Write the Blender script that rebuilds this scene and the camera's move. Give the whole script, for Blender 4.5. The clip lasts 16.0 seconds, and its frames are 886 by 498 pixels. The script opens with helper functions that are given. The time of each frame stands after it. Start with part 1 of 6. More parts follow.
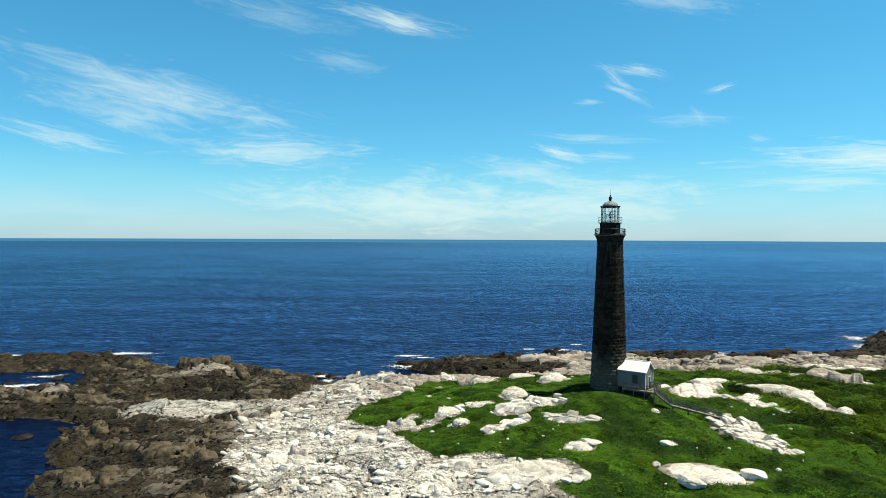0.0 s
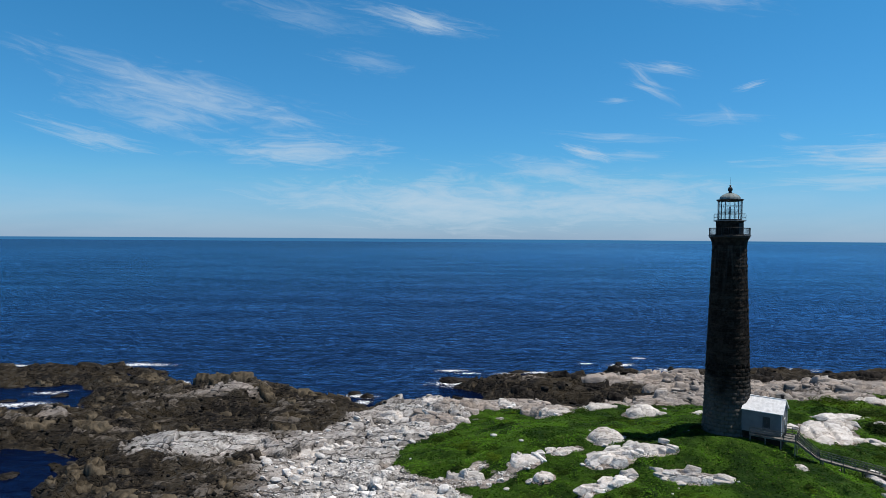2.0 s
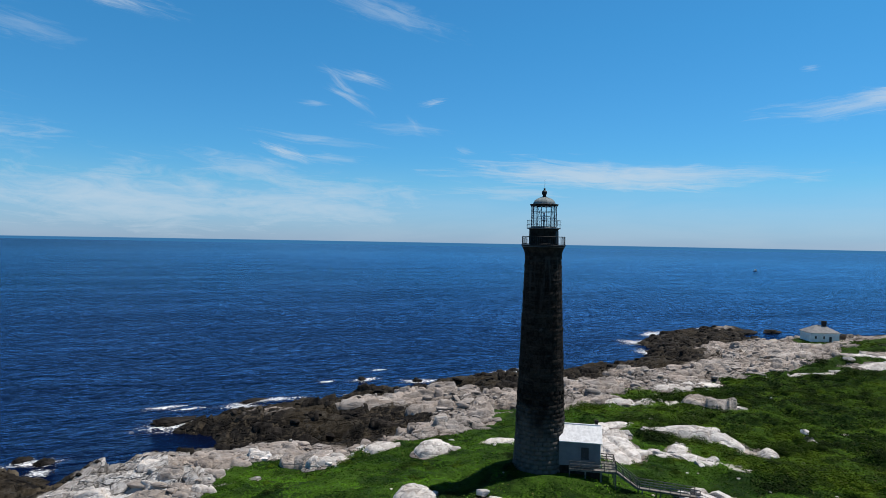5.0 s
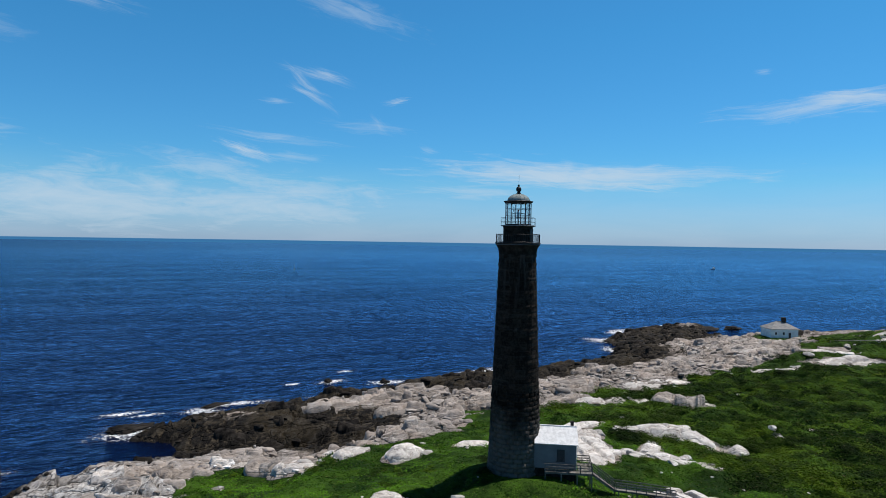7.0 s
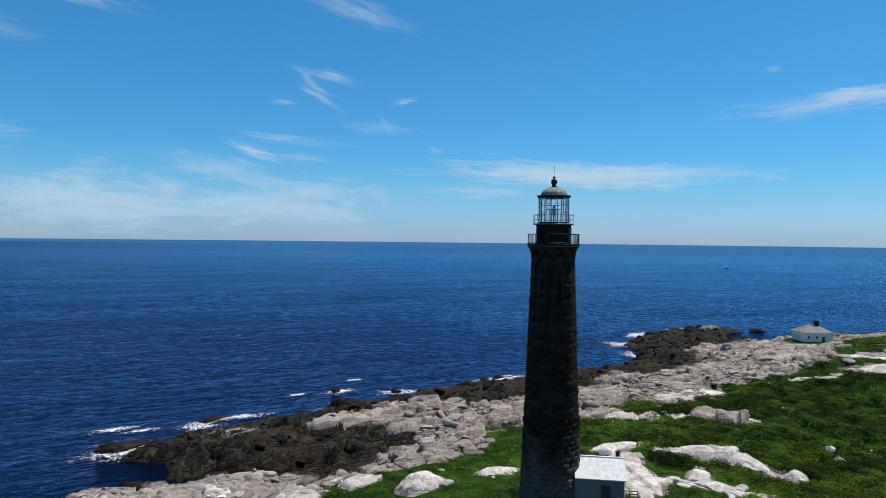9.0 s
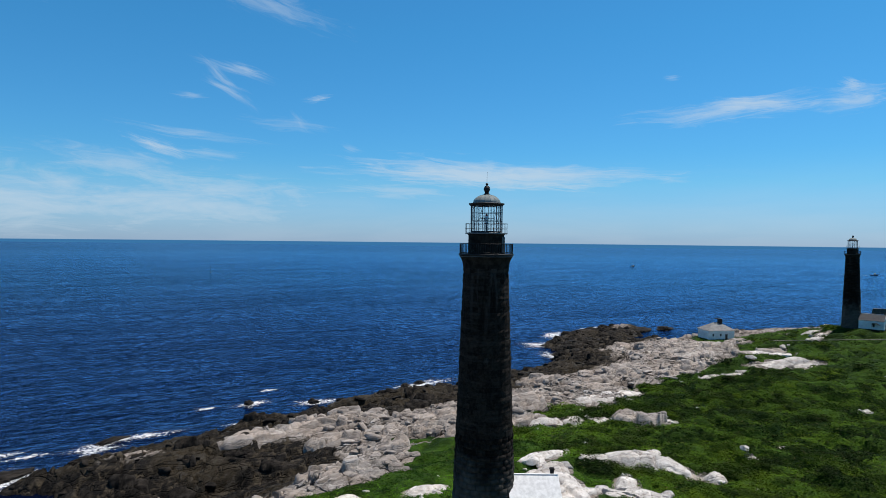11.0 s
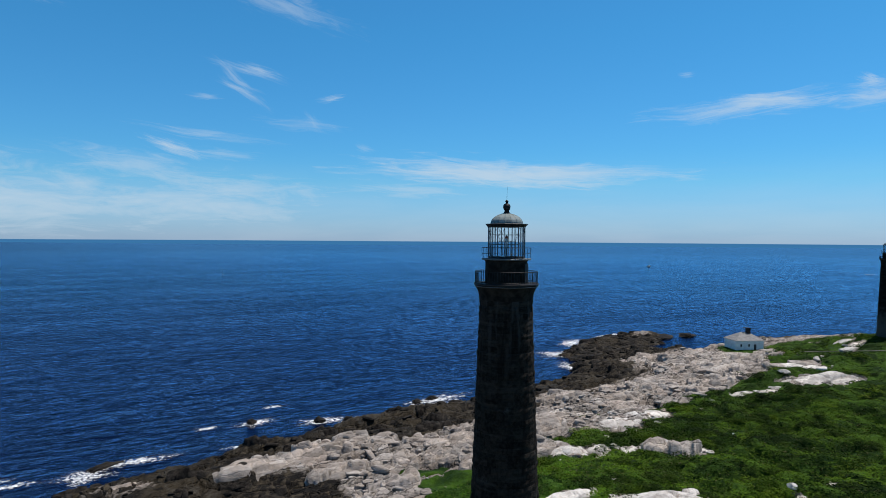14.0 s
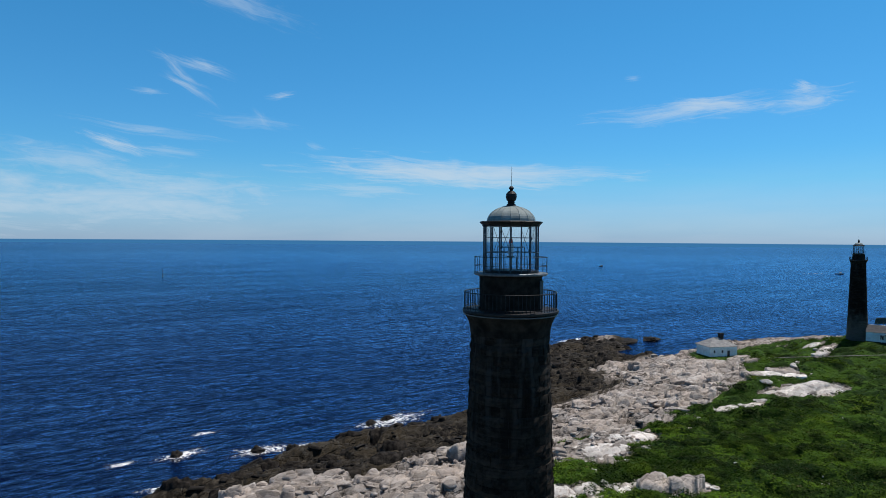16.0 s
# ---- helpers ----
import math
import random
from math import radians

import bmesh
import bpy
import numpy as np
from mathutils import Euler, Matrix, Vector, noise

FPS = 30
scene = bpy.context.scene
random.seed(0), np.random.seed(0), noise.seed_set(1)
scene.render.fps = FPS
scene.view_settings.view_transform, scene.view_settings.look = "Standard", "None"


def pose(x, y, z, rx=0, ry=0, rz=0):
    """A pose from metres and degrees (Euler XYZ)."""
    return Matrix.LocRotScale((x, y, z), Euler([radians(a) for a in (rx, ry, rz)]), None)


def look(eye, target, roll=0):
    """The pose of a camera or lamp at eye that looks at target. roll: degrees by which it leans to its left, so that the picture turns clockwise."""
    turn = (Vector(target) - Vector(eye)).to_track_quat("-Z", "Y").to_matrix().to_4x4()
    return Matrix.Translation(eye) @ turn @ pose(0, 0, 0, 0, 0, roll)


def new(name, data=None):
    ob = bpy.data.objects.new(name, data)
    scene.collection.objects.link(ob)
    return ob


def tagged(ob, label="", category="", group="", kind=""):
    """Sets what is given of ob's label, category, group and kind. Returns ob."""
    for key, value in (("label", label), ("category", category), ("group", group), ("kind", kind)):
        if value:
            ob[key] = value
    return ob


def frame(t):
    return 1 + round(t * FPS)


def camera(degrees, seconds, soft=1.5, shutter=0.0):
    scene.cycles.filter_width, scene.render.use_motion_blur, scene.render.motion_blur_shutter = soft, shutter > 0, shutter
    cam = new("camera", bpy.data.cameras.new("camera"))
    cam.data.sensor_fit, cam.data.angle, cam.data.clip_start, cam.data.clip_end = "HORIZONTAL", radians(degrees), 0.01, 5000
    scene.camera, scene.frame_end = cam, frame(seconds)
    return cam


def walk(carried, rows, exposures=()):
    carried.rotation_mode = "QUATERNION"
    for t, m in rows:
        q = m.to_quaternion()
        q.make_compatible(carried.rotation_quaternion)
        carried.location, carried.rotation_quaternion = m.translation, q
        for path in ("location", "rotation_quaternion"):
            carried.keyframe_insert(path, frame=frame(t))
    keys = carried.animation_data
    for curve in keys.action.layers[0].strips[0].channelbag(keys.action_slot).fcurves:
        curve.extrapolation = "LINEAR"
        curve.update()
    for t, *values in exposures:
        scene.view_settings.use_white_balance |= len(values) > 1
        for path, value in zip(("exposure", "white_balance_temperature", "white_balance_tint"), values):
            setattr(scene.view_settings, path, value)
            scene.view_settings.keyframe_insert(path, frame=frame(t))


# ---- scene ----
cam = camera(70.24, 16.0, 0.6)
# seconds, x, y, z, yaw, pitch, roll of the flying camera
ROWS = [
    (0, -32.38, -123.34, 29.30, 0.00, -1.06, -0.26),
    (0.5, -34.15, -117.20, 29.46, 0.52, -1.08, -0.39),
    (1, -35.95, -111.04, 29.52, 1.12, -1.08, -0.41),
    (1.5, -37.72, -104.79, 29.42, 1.76, -1.08, -0.31),
    (2, -39.90, -98.41, 29.51, 2.22, -1.12, -0.41),
    (2.5, -41.51, -91.93, 29.53, 2.81, -1.13, -0.39),
    (3, -42.88, -85.29, 29.59, 2.19, -1.13, -0.42),
    (3.3, -43.93, -81.66, 29.77, -1.16, -1.07, -0.56),
    (3.5, -44.63, -79.24, 29.89, -6.23, -1.03, -0.66),
    (3.7, -45.26, -77.71, 30.00, -10.44, -0.95, -0.76),
    (4, -46.22, -75.41, 30.17, -19.50, -0.83, -0.91),
    (4.2, -46.65, -74.41, 30.22, -21.22, -0.82, -0.91),
    (4.5, -47.30, -72.92, 30.29, -20.88, -0.80, -0.92),
    (4.8, -47.64, -72.42, 30.34, -21.35, -0.78, -0.99),
    (5, -47.86, -72.08, 30.37, -24.71, -0.77, -1.03),
    (5.2, -48.15, -72.28, 30.40, -27.15, -0.71, -1.11),
    (7.3, -47.32, -67.79, 30.15, -27.96, -0.78, -0.91),
    (7.5, -46.88, -66.68, 30.14, -27.75, -0.76, -0.85),
    (8, -45.79, -63.92, 30.09, -27.41, -0.76, -0.73),
    (8.5, -44.75, -61.12, 30.14, -27.08, -0.79, -0.68),
    (9, -43.78, -58.24, 30.31, -27.22, -0.80, -0.63),
    (9.5, -42.75, -55.41, 30.39, -27.54, -0.80, -0.55),
    (9.7, -42.73, -54.96, 30.39, -27.64, -0.74, -0.63),
    (10, -42.71, -54.27, 30.39, -34.28, -0.66, -0.74),
    (10.2, -42.87, -54.00, 30.32, -35.23, -0.78, -0.65),
    (12.3, -41.80, -53.36, 33.91, -34.02, -0.86, -0.44),
    (12.5, -41.38, -52.77, 33.92, -33.99, -0.88, -0.42),
    (13, -40.34, -51.29, 33.94, -33.87, -0.87, -0.42),
    (13.5, -38.89, -48.74, 33.97, -33.78, -0.86, -0.44),
    (14, -37.09, -45.55, 34.05, -33.67, -0.88, -0.40),
    (14.5, -35.10, -41.89, 34.16, -33.52, -0.90, -0.41),
    (15, -32.86, -37.81, 34.17, -33.41, -0.90, -0.36),
    (15.3, -31.28, -34.95, 34.21, -34.75, -0.88, -0.41),
    (15.5, -30.23, -33.05, 34.24, -37.82, -0.86, -0.44),
    (16, -27.39, -28.56, 34.39, -38.04, -0.90, -0.41),
]
EXPOSURES = [(0.0, 0.56, 7800, -3), (0.5, 0.33, 7300, 1), (1.0, 0.10, 6850, 5), (1.5, -0.02, 6600, 8), (2.2, -0.02, 6500, 10), (16.0, 0.0, 6500, 10)]
walk(cam, [(t, pose(x, y, z, 90 + pitch, roll, yaw)) for t, x, y, z, yaw, pitch, roll in ROWS], EXPOSURES)

# ---- sky, sun ----
SEA = -13.0
SUN_AZ, SUN_EL = 90.0, 68.5      # azimuth clockwise from +y
world = bpy.data.worlds.new("sky")
scene.world = world
world.use_nodes = True


def math_node(nt, op, a, b=None, c=None, clamp=False):
    n = nt.nodes.new("ShaderNodeMath")
    n.operation, n.use_clamp = op, clamp
    for i, v in enumerate((a, b, c)):
        if v is None:
            continue
        if isinstance(v, (int, float)):
            n.inputs[i].default_value = v
        else:
            nt.links.new(v, n.inputs[i])
    return n.outputs[0]


def mix_rgb(nt, fac, a, b, blend="MIX"):
    n = nt.nodes.new("ShaderNodeMix")
    n.data_type, n.blend_type = "RGBA", blend
    for sock, v in ((n.inputs[0], fac), (n.inputs[6], a), (n.inputs[7], b)):
        if isinstance(v, (int, float)):
            sock.default_value = v
        elif isinstance(v, tuple):
            sock.default_value = (*v, 1.0)
        else:
            nt.links.new(v, sock)
    return n.outputs[2]


def map_range(nt, v, a, b, lo=0.0, hi=1.0, smooth=True):
    n = nt.nodes.new("ShaderNodeMapRange")
    n.interpolation_type = "SMOOTHSTEP" if smooth else "LINEAR"
    nt.links.new(v, n.inputs[0])
    for i, x in enumerate((a, b, lo, hi)):
        n.inputs[1 + i].default_value = x
    return n.outputs[0]


def noise_node(nt, vec, scale, detail=4.0, rough=0.55, distort=0.0):
    n = nt.nodes.new("ShaderNodeTexNoise")
    n.inputs["Scale"].default_value, n.inputs["Detail"].default_value = scale, detail
    n.inputs["Roughness"].default_value, n.inputs["Distortion"].default_value = rough, distort
    if vec is not None:
        nt.links.new(vec, n.inputs["Vector"])
    return n.outputs["Fac"]


def mapping(nt, vec, loc=(0, 0, 0), rot=(0, 0, 0), scale=(1, 1, 1), kind="POINT"):
    n = nt.nodes.new("ShaderNodeMapping")
    n.vector_type = kind
    nt.links.new(vec, n.inputs[0])
    n.inputs[1].default_value, n.inputs[2].default_value, n.inputs[3].default_value = loc, rot, scale
    return n.outputs[0]


def build_world():
    nt = world.node_tree
    nt.nodes.clear()
    out = nt.nodes.new("ShaderNodeOutputWorld")
    bg = nt.nodes.new("ShaderNodeBackground")
    sky = nt.nodes.new("ShaderNodeTexSky")
    sky.sky_type, sky.sun_disc = "NISHITA", False
    sky.sun_elevation, sky.sun_rotation = radians(SUN_EL), radians(SUN_AZ)
    sky.altitude, sky.air_density, sky.dust_density, sky.ozone_density = 0, 1.0, 0.35, 2.2
    coord = nt.nodes.new("ShaderNodeTexCoord")
    sep = nt.nodes.new("ShaderNodeSeparateXYZ")
    nt.links.new(coord.outputs["Generated"], sep.inputs[0])
    x, y, z = sep.outputs
    az = math_node(nt, "MULTIPLY", math_node(nt, "ARCTAN2", x, y), 57.29578)
    el = math_node(nt, "MULTIPLY", math_node(nt, "ARCSINE", z), 57.29578)
    com = nt.nodes.new("ShaderNodeCombineXYZ")
    nt.links.new(az, com.inputs[0])
    nt.links.new(el, com.inputs[1])
    flat = com.outputs[0]
    # thin cirrus: azimuth, elevation, half length, half height, tilt, strength
    west = [(-23.6, 11.6, 9.4, 1.34, -9, 0.62), (-27, 9.9, 4.9, 1.15, -11, 0.5), (-31.4, 7.7, 3.5, 0.64, -11, 0.62), (-15, 7.3, 6.7, 1.02, 0, 0.72), (-4.6, 18.9, 4.9, 0.73, -9, 0.5),
            (-4.4, 18.9, 2.3, 0.5, -13, 0.75), (-9.1, 15.3, 3.3, 0.66, -6, 0.28), (-14.6, 18.8, 5.3, 0.97, -6, 0.25), (19.1, 19.7, 5, 0.81, -15, 0.4)]
    low = [(-15.3, 3.7, 6.9, 1.28, -2, 0.5), (-2.7, 3.2, 9.5, 2.1, -5, 0.75), (13.1, 2.8, 10.5, 1.9, -1, 0.68), (8.4, 5.7, 5.5, 1, -5, 0.55), (16.8, 4.4, 5.9, 0.88, -2, 0.55), (-0.4, 2, 17, 1.8, 1, 0.6),
           (47.2, 2.9, 3.3, 0.32, 3, 0.3), (64.4, 2.4, 3.3, 0.37, 2, 0.3)]
    feathers = [(10.4, 7.5, 2, 0.4, -13, 0.9), (13.3, 8.7, 4.2, 0.3, -5, 0.42), (14.2, 7.1, 2.8, 0.35, -4, 0.4), (16.2, 14.1, 2.6, 0.26, -14, 0.36), (15.2, 13.6, 1.5, 0.26, -40, 0.4), (16.3, 12.2, 1.8, 0.26, -32, 0.4),
                (17.4, 14.1, 1.6, 0.29, -13, 0.55), (15.4, 12.7, 1.3, 0.16, -20, 0.4), (16.0, 13.0, 1.1, 0.15, -24, 0.4), (21.9, 10.2, 0.8, 0.35, -50, 0.3), (13, 11.9, 1.1, 0.19, -5, 0.45), (21.2, 9.9, 3, 0.4, -3, 0.3), (23.6, 12.3, 0.9, 0.2, 12, 0.65), (26.4, 8.1, 0.8, 0.25, -15, 0.3)]
    east = [(39.9, 6, 13.2, 0.76, -1, 0.8), (38, 5.9, 9.3, 0.97, -4, 1.0), (31.1, 4.3, 6.4, 0.65, -2, 0.6), (46.9, 6, 6.6, 0.55, -3, 0.5), (59, 10.9, 6.2, 0.69, 3, 0.75), (61.3, 11.2, 3.1, 0.41, -5, 0.8),
            (68.1, 11.1, 2.1, 0.72, 2, 0.7), (67.8, 12, 0.8, 0.34, -15, 0.75), (54.6, 13.9, 0.5, 0.18, 4, 0.4)]
    warp = nt.nodes.new("ShaderNodeTexNoise")
    warp.inputs["Scale"].default_value, warp.inputs["Detail"].default_value = 0.16, 3.0
    nt.links.new(flat, warp.inputs["Vector"])
    off = nt.nodes.new("ShaderNodeVectorMath")
    off.operation = "MULTIPLY_ADD"
    nt.links.new(warp.outputs["Color"], off.inputs[0])
    off.inputs[1].default_value = (2.0, 0.9, 0.0)
    off.inputs[2].default_value = (-1.0, -0.45, 0.0)
    add = nt.nodes.new("ShaderNodeVectorMath")
    nt.links.new(flat, add.inputs[0])
    nt.links.new(off.outputs[0], add.inputs[1])
    warped = add.outputs[0]
    total = None
    for q, (a, e, ha, he, tilt, k) in enumerate(west + low + feathers + east):
        m = mapping(nt, warped, (a, e, 0), (0, 0, radians(tilt)), (ha * 1.3, he * 1.45, 1), "TEXTURE")
        length = nt.nodes.new("ShaderNodeVectorMath")
        length.operation = "LENGTH"
        nt.links.new(m, length.inputs[0])
        # fibres along the wisp fray its outline
        fibre = noise_node(nt, mapping(nt, m, (3.1 * q, 1.7 * q, q), (0, 0, radians(12)), (0.75 * ha ** 0.5, 2.2, 1)), 1.0, 7.0, 0.66, 0.9)
        v = math_node(nt, "ADD", math_node(nt, "SUBTRACT", 0.95, length.outputs["Value"]), math_node(nt, "MULTIPLY", math_node(nt, "SUBTRACT", fibre, 0.5), 2.6))
        v = map_range(nt, v, -0.2, 1.25, 0.0, k)
        total = v if total is None else math_node(nt, "ADD", total, math_node(nt, "MULTIPLY", v, math_node(nt, "SUBTRACT", 1.0, total)))
    streak = mapping(nt, warped, (0, 0, 0), (0, 0, radians(-9)), (0.085, 0.55, 1))
    n1 = noise_node(nt, streak, 1.0, 6.0, 0.55, 0.45)
    cover = math_node(nt, "MULTIPLY", total, 0.80, clamp=True)
    veil = math_node(nt, "MULTIPLY", map_range(nt, el, 8.0, 0.0, 0.0, 0.34), map_range(nt, n1, 0.25, 0.75, 0.6, 1.0))
    cover = math_node(nt, "MAXIMUM", math_node(nt, "MULTIPLY", cover, 1.0), veil)
    tint = mix_rgb(nt, map_range(nt, el, 0.0, 5.0, 0.0, 1.0, False), AIR_LOW, AIR_MID)
    tint = mix_rgb(nt, map_range(nt, el, 5.0, 18.0, 0.0, 1.0, False), tint, AIR_HIGH)
    tint = mix_rgb(nt, map_range(nt, el, 22.0, 40.0), tint, AIR_TOP)
    clear = mix_rgb(nt, 1.0, sky.outputs[0], tint, "MULTIPLY")
    col = mix_rgb(nt, cover, clear, CLOUD)
    sea_far = mix_rgb(nt, map_range(nt, el, -1.6, -0.3), SEA_NEAR, SEA_FAR)
    col = mix_rgb(nt, map_range(nt, el, -0.23, -0.17), sea_far, col)
    nt.links.new(col, bg.inputs[0])
    bg.inputs[1].default_value = SKY
    nt.links.new(bg.outputs[0], out.inputs[0])


SKY = 0.10
AIR_TOP = (0.28, 0.38, 0.48)
AIR_LOW, AIR_MID, AIR_HIGH = (0.40, 0.70, 1.34), (0.32, 0.84, 1.22), (0.27, 0.91, 1.23)
CLOUD = (5.6, 6.7, 7.7)
SEA_FAR, SEA_NEAR = (0.42, 1.75, 3.8), (0.37, 1.6, 3.6)
build_world()
sun_light = bpy.data.lights.new("sun", "SUN")
sun_light.energy, sun_light.angle, sun_light.color = 4.8, radians(0.53), (1.0, 0.95, 0.90)
sun = new("sun", sun_light)
s_el, s_az = radians(SUN_EL), radians(SUN_AZ)
to_sun = Vector((math.cos(s_el) * math.sin(s_az), math.cos(s_el) * math.cos(s_az), math.sin(s_el)))
sun.matrix_world = look(to_sun * 200, (0, 0, 0))

# ---- materials ----
MATS = {}


def principled(name, rough=0.8, metal=0.0, spec=0.4):
    m = bpy.data.materials.new(name)
    m.use_nodes = True
    nt = m.node_tree
    b = nt.nodes["Principled BSDF"]
    b.inputs["Roughness"].default_value, b.inputs["Metallic"].default_value = rough, metal
    b.inputs["Specular IOR Level"].default_value = spec
    MATS[name] = m
    return m, nt, b


def position(nt):
    return nt.nodes.new("ShaderNodeNewGeometry").outputs["Position"]


def bump(nt, b, height, strength=0.4, dist=0.1):
    n = nt.nodes.new("ShaderNodeBump")
    n.inputs["Strength"].default_value, n.inputs["Distance"].default_value = strength, dist
    nt.links.new(height, n.inputs["Height"])
    nt.links.new(n.outputs[0], b.inputs["Normal"])


def attribute(nt, name):
    n = nt.nodes.new("ShaderNodeAttribute")
    n.attribute_name = name
    return n.outputs["Fac"]


def varied(name, a, b_col, scale, rough=0.8, metal=0.0, spec=0.4, fine=0.12, relief=0.3, dist=0.03, per_piece=0.0):
    """A surface of two tones at a broad and a fine scale, with relief; per_piece: how far alike pieces differ."""
    m, nt, b = principled(name, rough, metal, spec)
    p = nt.nodes.new("ShaderNodeTexCoord").outputs["Object"]
    n1, n2 = noise_node(nt, p, scale, 5), noise_node(nt, p, scale * 9, 4)
    col = mix_rgb(nt, map_range(nt, n1, 0.3, 0.7), a, b_col)
    lum = math_node(nt, "ADD", 1.0 - fine, math_node(nt, "MULTIPLY", n2, 2 * fine))
    if per_piece:
        r = nt.nodes.new("ShaderNodeObjectInfo").outputs["Random"]
        lum = math_node(nt, "MULTIPLY", lum, math_node(nt, "ADD", 1 - per_piece, math_node(nt, "MULTIPLY", r, 2 * per_piece)))
    g = nt.nodes.new("ShaderNodeCombineColor")
    for i in range(3):
        nt.links.new(lum, g.inputs[i])
    nt.links.new(mix_rgb(nt, 1.0, col, g.outputs[0], "MULTIPLY"), b.inputs["Base Color"])
    bump(nt, b, n2, relief, dist)
    return m


def joints(nt, p, scale, turn, wide):
    """Joint blocks of granite: how near a place is to a crack (0 to 1), and its block's own random number."""
    n = nt.nodes.new("ShaderNodeTexNoise")
    n.inputs["Scale"].default_value, n.inputs["Detail"].default_value = 0.45, 3.0
    nt.links.new(p, n.inputs["Vector"])
    v = nt.nodes.new("ShaderNodeVectorMath")
    v.operation = "MULTIPLY_ADD"
    nt.links.new(n.outputs["Color"], v.inputs[0])
    v.inputs[1].default_value = (2.2, 2.2, 1.2)
    nt.links.new(p, v.inputs[2])
    q = mapping(nt, v.outputs[0], (0, 0, 0), (0, 0, radians(turn)), scale)
    edge, cell = nt.nodes.new("ShaderNodeTexVoronoi"), nt.nodes.new("ShaderNodeTexVoronoi")
    edge.feature = "DISTANCE_TO_EDGE"
    for t in (edge, cell):
        t.inputs["Scale"].default_value = 1.0
        nt.links.new(q, t.inputs["Vector"])
    r = nt.nodes.new("ShaderNodeSeparateColor")
    nt.links.new(cell.outputs["Color"], r.inputs[0])
    return map_range(nt, edge.outputs["Distance"], 0.0, wide, 1.0, 0.0), r.outputs[0]


def granite_colour(nt, p, pale, crackle=1.0, tone_low=0.38):
    """Weathered granite with pinkish, buff and grey patches and dark joints; pale: whitened by birds and lichen."""
    n1, n2, n3 = noise_node(nt, p, 0.22, 5, 0.6), noise_node(nt, p, 1.3, 5, 0.62, 0.4), noise_node(nt, p, 6.0, 4, 0.6)
    c1, r1 = joints(nt, p, (0.085, 0.36, 0.5), 26, 0.05)
    c2, r2 = joints(nt, p, (0.45, 0.95, 1.2), 20, 0.06)
    col = mix_rgb(nt, map_range(nt, n1, 0.35, 0.65), (0.35, 0.29, 0.245), (0.395, 0.36, 0.33))
    bed = noise_node(nt, mapping(nt, p, (0, 0, 0), (0, 0, radians(24)), (0.16, 0.62, 0.9)), 1.0, 6, 0.68, 0.5)
    col = mix_rgb(nt, math_node(nt, "MULTIPLY", map_range(nt, bed, 0.50, 0.66, 0.0, 0.72), map_range(nt, pale, 0.2, 0.8, 1.0, 0.35)), col, (0.125, 0.104, 0.088))
    white = math_node(nt, "MULTIPLY", pale, map_range(nt, math_node(nt, "ADD", n2, math_node(nt, "MULTIPLY", n3, 0.4)), 1.08, 0.56))
    col = mix_rgb(nt, map_range(nt, n2, 0.52, 0.74, 0.0, 0.55), col, (0.165, 0.122, 0.085))
    col = mix_rgb(nt, white, col, (0.64, 0.625, 0.60))
    col = mix_rgb(nt, map_range(nt, n3, 0.52, 0.78, 0.0, 0.42), col, (0.085, 0.075, 0.062))
    tone = math_node(nt, "ADD", tone_low, math_node(nt, "ADD", math_node(nt, "MULTIPLY", r1, 0.46), math_node(nt, "MULTIPLY", r2, 0.36)))
    g = nt.nodes.new("ShaderNodeCombineColor")
    for i in range(3):
        nt.links.new(tone, g.inputs[i])
    col = mix_rgb(nt, 1.0, col, g.outputs[0], "MULTIPLY")
    crack = math_node(nt, "MULTIPLY", math_node(nt, "MAXIMUM", c1, math_node(nt, "MULTIPLY", c2, map_range(nt, n1, 0.5, 0.62, 0.0, 0.3))), crackle)
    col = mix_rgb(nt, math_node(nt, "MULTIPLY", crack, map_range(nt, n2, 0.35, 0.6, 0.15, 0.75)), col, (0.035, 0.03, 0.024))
    relief = math_node(nt, "SUBTRACT", math_node(nt, "ADD", n2, math_node(nt, "MULTIPLY", n3, 0.4)), math_node(nt, "MULTIPLY", crack, 1.2))
    relief = math_node(nt, "ADD", relief, math_node(nt, "ADD", math_node(nt, "MULTIPLY", r2, 0.6), math_node(nt, "MULTIPLY", bed, 1.6)))
    return col, relief, n3, r1


